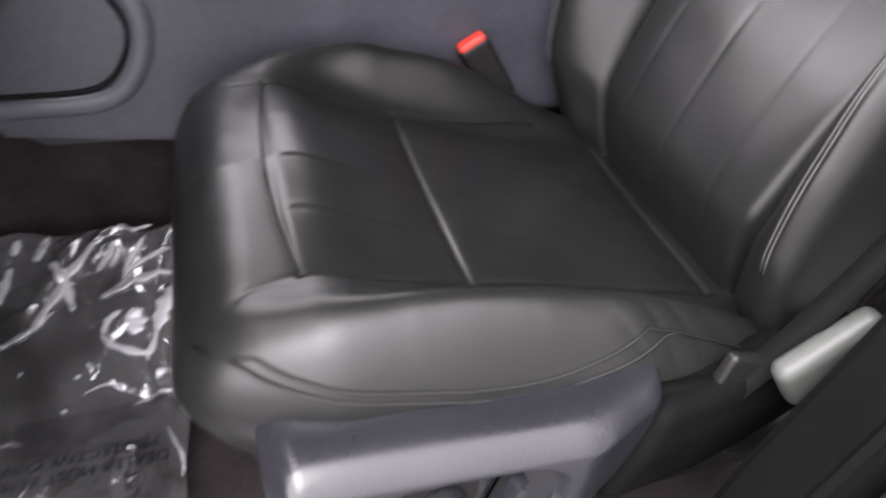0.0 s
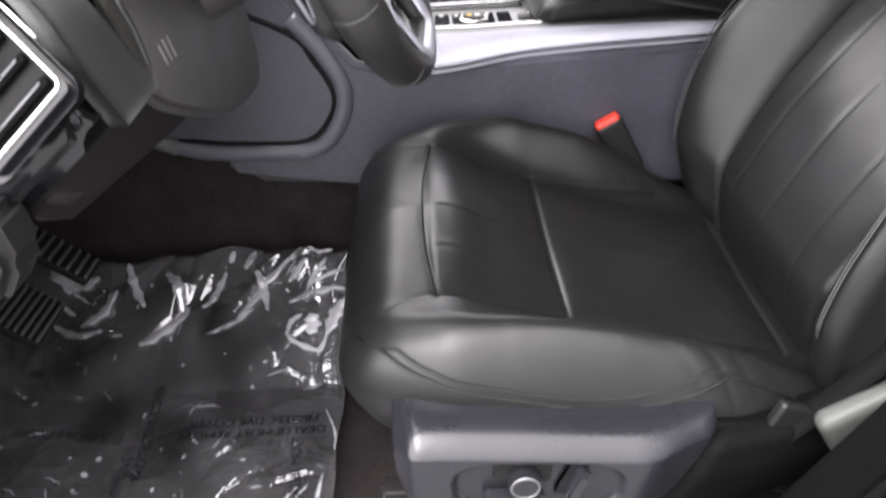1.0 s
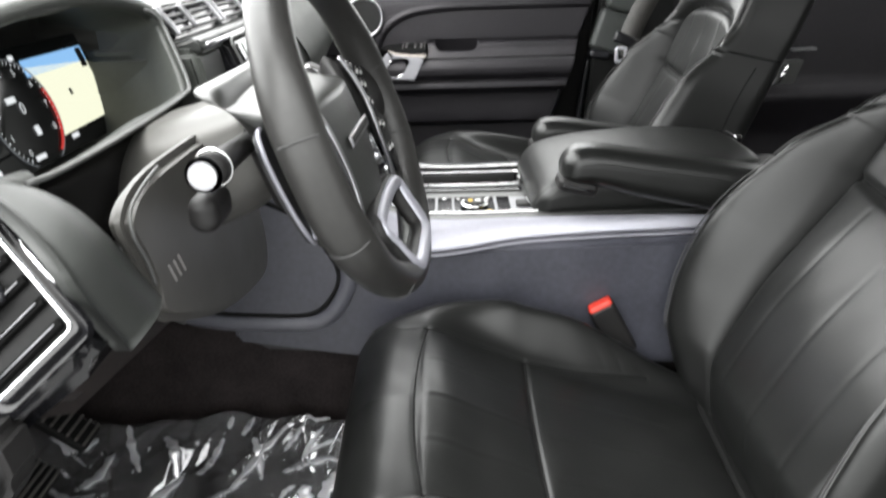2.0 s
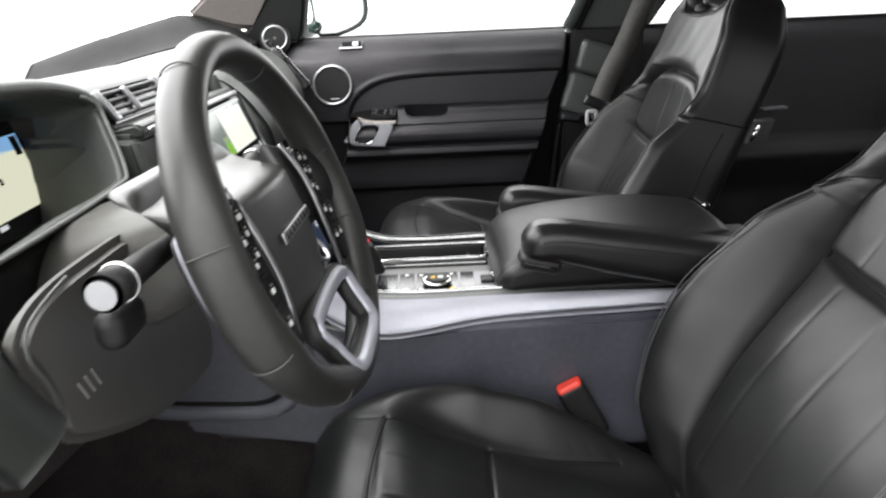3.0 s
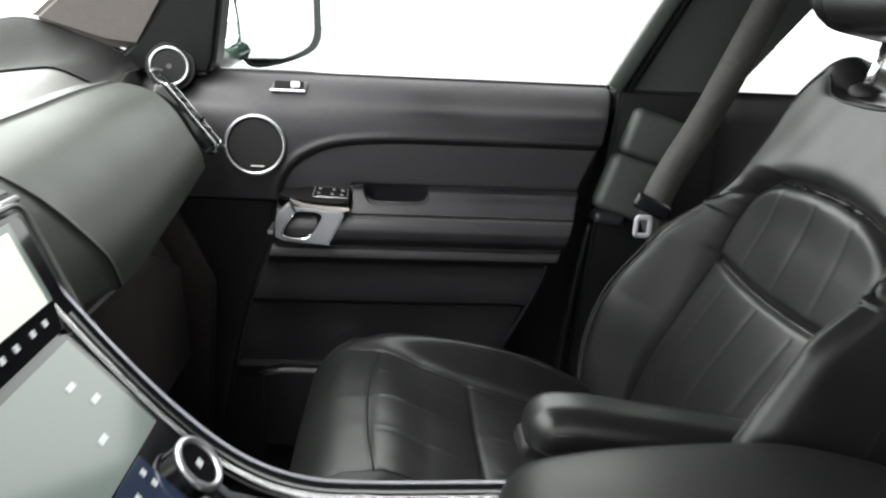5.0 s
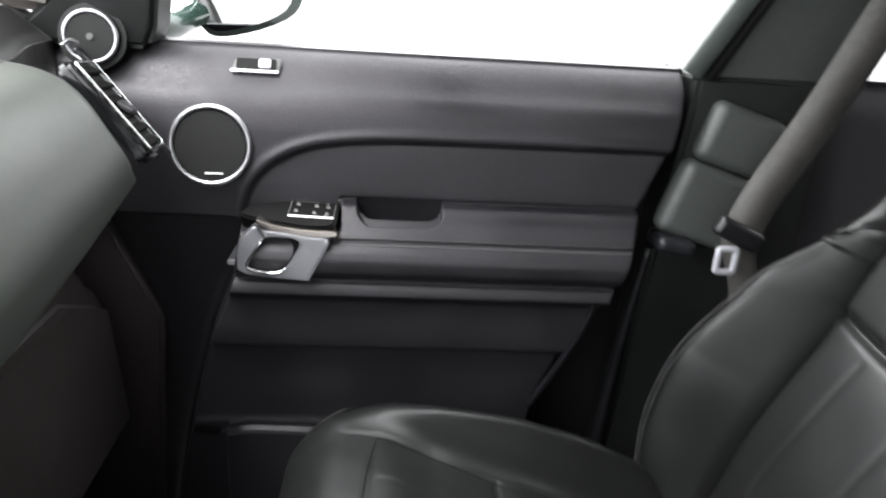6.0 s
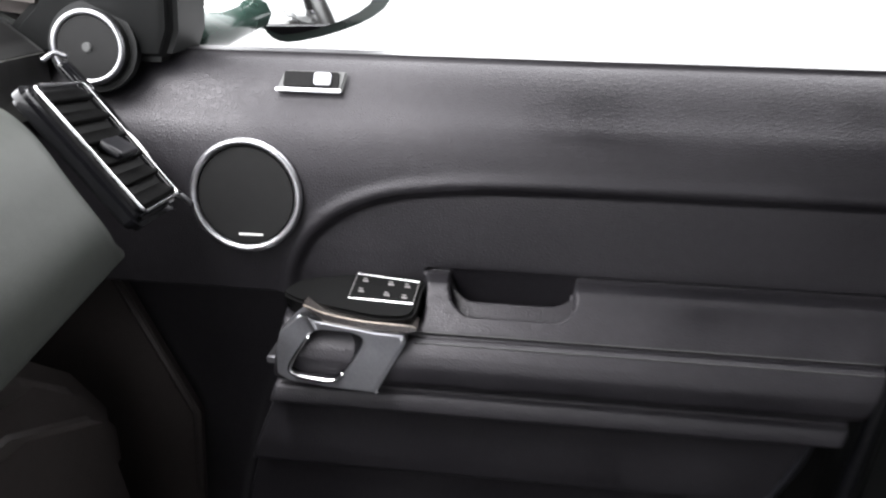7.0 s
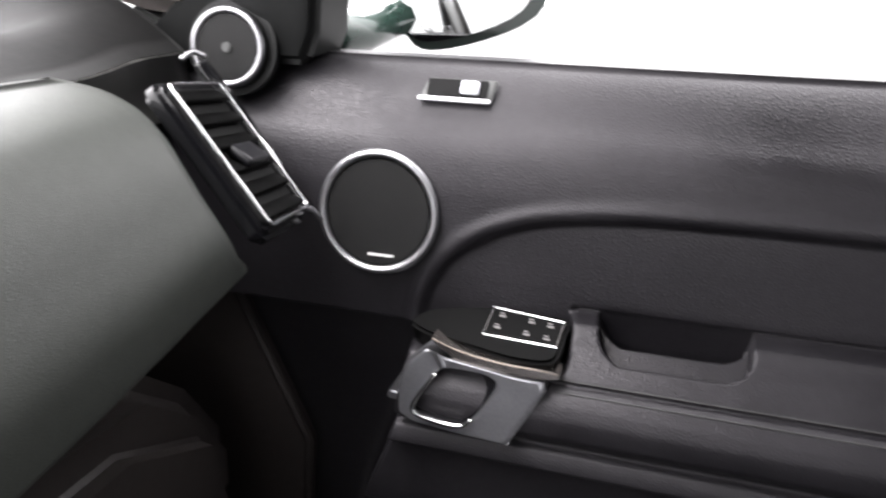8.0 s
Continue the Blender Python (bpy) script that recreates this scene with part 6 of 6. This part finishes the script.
buckle = thing("belt_buckle", "black belt buckle with a red release button", "belt buckle", (0.466, -0.192, 0.288))
BM = pose(0, 0, 0, 0, -28, 0)
part("buckle_body", moved(rbox((0.040, 0.024, 0.09), 0.007, (4, 3, 6), 4), BM), PLASTIC, buckle)
part("buckle_stalk", tube([(0.02, 0.0, -0.03), (0.05, 0.0, -0.10)], 0.010, 10), PLASTIC, buckle)
part("release_button", moved(rbox((0.036, 0.021, 0.018), 0.005, (4, 3, 2), 4), BM @ pose(0, 0, 0.040)), RED, buckle, "red release button")

bench = thing("rear_bench", "black leather rear bench seat in shadow", "car seat", (1.35, 0.0, 0.0))


def bench_fn(p):
    dip = 0.020 * np.cos(np.clip(np.abs(p[:, 1]) / 0.55, 0, 1) * 3 * math.pi) * (p[:, 2] > 0)
    return np.stack((p[:, 0] - 0.02, p[:, 1], p[:, 2] + 0.24 + dip - 0.06 * (p[:, 0] + 0.25)), 1)


part("cushion", rbox((0.50, 1.18, 0.16), 0.05, (10, 40, 3), 5, bench_fn), LEATHER, bench)
part("backrest", moved(rbox((0.14, 1.18, 0.62), 0.05, (3, 24, 10), 5), pose(0.34, 0, 0.56, 0, 18, 0)), LEATHER, bench)
part("base", moved(rbox((0.42, 1.10, 0.18), 0.03, (3, 3, 3), 3), Matrix.Translation((0.0, 0, 0.09))), PLASTIC, bench)

# door mirror outside the passenger window
GLASS = bpy.data.materials.new("mirror_glass")
GLASS.use_nodes = True
gb = GLASS.node_tree.nodes["Principled BSDF"]
gb.inputs["Base Color"].default_value = (0.9, 0.92, 0.92, 1)
gb.inputs["Metallic"].default_value, gb.inputs["Roughness"].default_value = 1.0, 0.02
mirror = thing("door_mirror", "dark door mirror with pale sky in its glass", "wing mirror", (0.008, 0.945, 0.862))
loop = spline([(-0.045, 0.075), (0.02, 0.088), (0.080, 0.070), (0.092, 0.0), (0.082, -0.055), (0.01, -0.085), (-0.03, -0.078), (-0.040, -0.01)], 5, True)
part("housing", turned(prism([(x * 1.16, z * 1.12) for x, z in loop], 0.09, 0.025, 4), Matrix(((0.985, 0, -0.17, 0), (0.17, 0, 0.985, 0.006), (0, 1, 0, 0), (0, 0, 0, 1)))), PAINT, mirror, "dark painted housing")
part("mirror_glass", turned(prism([tuple(q) for q in loop], 0.004, 0.001), Matrix(((0.985, 0, -0.17, 0), (0.17, 0, 0.985, 0.0), (0, 1, 0, 0), (0, 0, 0, 1)))), GLASS, mirror, "bright mirror glass")
part("foot", tube([(-0.10, -0.15, -0.075), (-0.07, -0.05, -0.08), (-0.04, 0.03, -0.06)], (0.03, 0.03, 0.03), 12, flat=0.7), PAINT, mirror, "mirror foot")

# ---- floor mat, protective film, pedals ----
floor_mat = part("floor_mat", sheet(lambda u, v: np.stack((-0.46 + 0.50 * u, -0.72 + 0.56 * v, 0.006 + 0.122 * np.clip((0.56 * v - 0.345) / 0.238, 0, 1) ** 1.1 + 0.05 * step(0.2 - u, 0, 0.2)), 1), np.linspace(0, 1, 30), np.linspace(0, 1, 30), -0.008, (0, 0, 1)), CARPET, None, "black carpet floor mat on the driver side")
tagged(floor_mat, category="floor mat")

FILM = bpy.data.materials.new("clear_crinkled_film")
FILM.use_nodes = True
fn_, fl = FILM.node_tree.nodes, FILM.node_tree.links
fn_.remove(fn_["Principled BSDF"])
tr = fn_.new("ShaderNodeBsdfTransparent")
tr.inputs["Color"].default_value = (0.93, 0.93, 0.94, 1)
gl = fn_.new("ShaderNodeBsdfGlossy")
gl.inputs["Roughness"].default_value = 0.03
gl.inputs["Color"].default_value = (0.95, 0.95, 0.97, 1)
fr = fn_.new("ShaderNodeFresnel")
fr.inputs["IOR"].default_value = 2.7
mx = fn_.new("ShaderNodeMixShader")
fl.new(fr.outputs[0], mx.inputs[0])
fl.new(tr.outputs[0], mx.inputs[1])
fl.new(gl.outputs[0], mx.inputs[2])
hz = fn_.new("ShaderNodeBsdfDiffuse")
hz.inputs["Color"].default_value = (0.75, 0.75, 0.78, 1)
mh = fn_.new("ShaderNodeMixShader")
cloud = fn_.new("ShaderNodeTexNoise")
cloud.inputs["Scale"].default_value, cloud.inputs["Detail"].default_value = 11, 6
haze = fn_.new("ShaderNodeMapRange")
haze.inputs["From Min"].default_value, haze.inputs["From Max"].default_value = 0.36, 0.68
haze.inputs["To Min"].default_value, haze.inputs["To Max"].default_value = 0.025, 0.11
fl.new(cloud.outputs["Fac"], haze.inputs["Value"])
fl.new(haze.outputs[0], mh.inputs[0])
fl.new(mx.outputs[0], mh.inputs[1])
fl.new(hz.outputs[0], mh.inputs[2])
fl.new(mh.outputs[0], fn_["Material Output"].inputs["Surface"])
tc = fn_.new("ShaderNodeTexCoord")
fl.new(tc.outputs["Object"], cloud.inputs["Vector"])
nz = fn_.new("ShaderNodeTexNoise")
nz.inputs["Scale"].default_value, nz.inputs["Detail"].default_value = 55, 5
fl.new(tc.outputs["Object"], nz.inputs["Vector"])
bp_ = fn_.new("ShaderNodeBump")
bp_.inputs["Strength"].default_value, bp_.inputs["Distance"].default_value = 0.34, 0.003
fl.new(nz.outputs["Fac"], bp_.inputs["Height"])
for node in (gl, fr):
    fl.new(bp_.outputs[0], node.inputs["Normal"])


FOLDS = random.Random(7)
folds = []
for k in range(150):
    high = k < 40
    fy = FOLDS.uniform(-0.30, -0.17) if high else FOLDS.uniform(-0.74, -0.32)
    turn = radians(FOLDS.gauss(50, 30) if high else FOLDS.uniform(0, 180))
    folds.append((FOLDS.uniform(-0.46, 0.06), fy, math.cos(turn), math.sin(turn), FOLDS.uniform(0.02, 0.08) if high else FOLDS.uniform(0.02, 0.07), FOLDS.uniform(0.005, 0.016) if high else FOLDS.uniform(0.004, 0.012), FOLDS.choice((-1, 1)) * FOLDS.uniform(0.4, 1.0) * (0.008 if high else 0.0034)))

# glints put in as pale folds: line over the floor, half width
GLINTS = (
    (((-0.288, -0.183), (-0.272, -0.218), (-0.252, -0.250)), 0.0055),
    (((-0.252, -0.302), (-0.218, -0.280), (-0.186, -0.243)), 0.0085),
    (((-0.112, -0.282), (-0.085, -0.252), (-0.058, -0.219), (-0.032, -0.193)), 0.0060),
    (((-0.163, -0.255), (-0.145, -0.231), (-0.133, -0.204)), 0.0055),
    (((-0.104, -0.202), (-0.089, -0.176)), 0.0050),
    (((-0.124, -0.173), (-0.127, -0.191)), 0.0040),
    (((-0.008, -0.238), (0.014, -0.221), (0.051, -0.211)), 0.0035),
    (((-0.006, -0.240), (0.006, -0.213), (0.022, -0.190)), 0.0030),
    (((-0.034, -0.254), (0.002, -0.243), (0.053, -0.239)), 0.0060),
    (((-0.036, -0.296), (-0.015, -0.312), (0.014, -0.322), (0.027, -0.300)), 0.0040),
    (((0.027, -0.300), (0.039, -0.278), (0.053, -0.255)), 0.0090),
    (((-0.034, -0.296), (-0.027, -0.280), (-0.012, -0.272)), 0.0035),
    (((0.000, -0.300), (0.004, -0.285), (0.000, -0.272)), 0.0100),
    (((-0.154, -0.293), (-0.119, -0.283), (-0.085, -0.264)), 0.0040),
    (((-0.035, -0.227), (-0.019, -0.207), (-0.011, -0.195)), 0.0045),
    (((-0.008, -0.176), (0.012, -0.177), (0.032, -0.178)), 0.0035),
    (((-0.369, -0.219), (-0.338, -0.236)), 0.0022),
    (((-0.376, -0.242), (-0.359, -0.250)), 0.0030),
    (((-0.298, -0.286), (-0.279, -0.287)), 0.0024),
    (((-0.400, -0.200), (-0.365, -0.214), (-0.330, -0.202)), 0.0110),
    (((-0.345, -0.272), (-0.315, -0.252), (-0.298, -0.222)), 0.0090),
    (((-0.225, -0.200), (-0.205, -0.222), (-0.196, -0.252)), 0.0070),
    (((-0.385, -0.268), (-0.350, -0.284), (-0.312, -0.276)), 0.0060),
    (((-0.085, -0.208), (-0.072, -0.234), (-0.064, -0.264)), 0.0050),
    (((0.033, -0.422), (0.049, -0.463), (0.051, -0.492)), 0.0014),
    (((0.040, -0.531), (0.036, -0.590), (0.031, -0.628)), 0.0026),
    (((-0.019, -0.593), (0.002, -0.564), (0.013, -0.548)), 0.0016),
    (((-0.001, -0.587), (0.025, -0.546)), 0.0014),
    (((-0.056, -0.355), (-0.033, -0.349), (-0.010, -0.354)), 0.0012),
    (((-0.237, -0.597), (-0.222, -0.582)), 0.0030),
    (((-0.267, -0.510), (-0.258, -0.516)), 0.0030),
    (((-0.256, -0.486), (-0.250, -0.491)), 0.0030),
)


def crinkle(x, y):
    """Sharp-ridged folds of many lengths."""
    out = np.zeros_like(x)
    for fx, fy, c, sn, long, wide, tall in folds:
        a, b = (x - fx) * c + (y - fy) * sn, -(x - fx) * sn + (y - fy) * c
        out += tall * np.exp(-np.abs(b + 0.25 * a * a / long) / wide) * np.exp(-(a / long) ** 2)
    return np.clip(out, -0.012, 0.05)


def film_z(x, y):
    u, v = (x + 0.47) / 0.525, (y + 0.73) / 0.595
    return 0.026 + 0.130 * np.clip((v - 0.60) / 0.40, 0, 1) ** 1.1 + 0.05 * step(0.2 - u, 0, 0.2) + crinkle(x, y)


def film_fn(u, v):
    x = -0.47 + 0.525 * u + 0.002 * np.sin(v * 25)
    y = -0.73 + 0.556 * v + (0.004 * np.sin(u * 31) + 0.007 * np.sin(u * 11 + 1.0)) * step(v, 0.85, 1.0)
    return np.stack((x, y, film_z(x, y)), 1)


film = part("protective_film", sheet(film_fn, np.linspace(0, 1, 260), np.linspace(0, 1, 290)), FILM, None, "clear crinkled protective film lying over the floor mat", smooth=True)
tagged(film, category="protective film")
film.visible_shadow = False

# layered folds mirror more; the whitish haze paints their glints in
FOLDGLINT = FILM.copy()
FOLDGLINT.name = "pale_film_glint"
for node in FOLDGLINT.node_tree.nodes:
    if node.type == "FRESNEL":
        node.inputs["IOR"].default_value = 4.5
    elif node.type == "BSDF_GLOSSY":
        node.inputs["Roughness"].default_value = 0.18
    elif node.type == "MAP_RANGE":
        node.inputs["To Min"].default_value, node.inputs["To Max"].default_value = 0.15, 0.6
for line, wide in GLINTS:
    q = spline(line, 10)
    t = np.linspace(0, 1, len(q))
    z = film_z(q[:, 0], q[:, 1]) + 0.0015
    fold = part("fold_glint", tube(np.stack((q[:, 0], q[:, 1], z), 1), wide * (0.15 + 0.85 * np.sin(t * math.pi) ** 0.7) * (1 + 0.25 * np.sin(t * 23 + wide * 900)) * 1.2, 10, flat=0.28), FOLDGLINT, film, "whitish fold with its glint put into the colour")
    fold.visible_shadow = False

# fine pale crinkles and flecks over the flat part, painted small glints
fine = []
for k in range(100):
    fleck = k < 66
    cx0, cy0 = FOLDS.uniform(-0.45, 0.045), FOLDS.uniform(-0.70, -0.19 if fleck else -0.32)
    turn, long, bow = FOLDS.uniform(0, 2 * math.pi), FOLDS.uniform(0.003, 0.009) if fleck else FOLDS.uniform(0.010, 0.035), FOLDS.uniform(-0.3, 0.3)
    t = np.linspace(-0.5, 0.5, 9)
    q = np.stack((t * long, bow * long * (t * t - 0.08) + 0.04 * long * np.sin(t * 13 + k)), 1)
    q = q @ np.array(((math.cos(turn), math.sin(turn)), (-math.sin(turn), math.cos(turn)))) + np.array((cx0, cy0))
    q[:, 0], q[:, 1] = np.clip(q[:, 0], -0.465, 0.052), np.clip(q[:, 1], -0.725, -0.18)
    fine.append(tube(np.stack((q[:, 0], q[:, 1], film_z(q[:, 0], q[:, 1]) + 0.0012), 1), FOLDS.uniform(0.0005, 0.0020 if fleck else 0.0008) * (0.2 + 0.8 * np.cos(t * math.pi)), 6, flat=0.6))
web = part("fine_glints", joined(*fine), FOLDGLINT, film, "fine pale crinkles standing in for small glints")
web.visible_shadow = False
tagged(web, kind="stuff")


def words(name, text, size, m, material, parent):
    cu = bpy.data.curves.new(name, "FONT")
    cu.body, cu.size, cu.align_x, cu.align_y = text, size, "CENTER", "CENTER"
    cu.materials.append(material)
    ob = new(name, cu)
    ob.parent = parent
    ob.matrix_world = m
    return ob


INK = mat("black_print_on_film", (0.008, 0.008, 0.010), 0.9, vary=0.1, spec=0.0)
for x, y, turn, text in ((-0.055, -0.475, 180, "DEALER MUST REMOVE"), (-0.055, -0.455, 180, "PROTECTIVE COVER"), (-0.19, -0.46, 96, "PROTECTIVE COVER"), (0.012, -0.545, 96, "DEALER MUST"), (-0.31, -0.46, 172, "REMOVE COVER"), (-0.33, -0.24, 178, "COVER"), (-0.20, -0.60, 92, "DEALER MUST REMOVE")):
    z = 0.030 + 0.130 * max(0.0, ((y + 0.73) / 0.595 - 0.60) / 0.40)
    words("film_print", text, 0.0185, pose(x, y, z + 0.016, 0, 0, turn), INK, film)

PEDALRIB = mat("worn_grey_rubber", (0.09, 0.085, 0.08), 0.45, vary=0.2)
pedals = thing("pedal_set", "black ribbed brake pedal and accelerator", "pedals", (-0.33, -0.40, 0.17))
for x, y, z, w, h in ((0.0, 0.0, 0.03, 0.085, 0.075), (0.01, 0.10, 0.05, 0.05, 0.10)):
    pm = pose(x, y, z, 0, 40, 0)
    pedal = part("pedal", moved(rbox((h, w, 0.014), 0.005, (3, 3, 1), 3), pm), RUBBER, pedals, "black rubber pedal")
    for i in range(8):
        part("rib", moved(rbox((0.004, w * 0.94, 0.005), 0.0015, (1, 3, 1), 2), pm @ pose(-h / 2 + h * (i + 0.5) / 8, 0, 0.009)), PEDALRIB, pedal)
    part("pedal_arm", tube([(x - 0.01, y, z - 0.005), (x - 0.12, y, z + 0.10), (x - 0.2, y, z + 0.3)], 0.010, 8), PLASTIC, pedals)
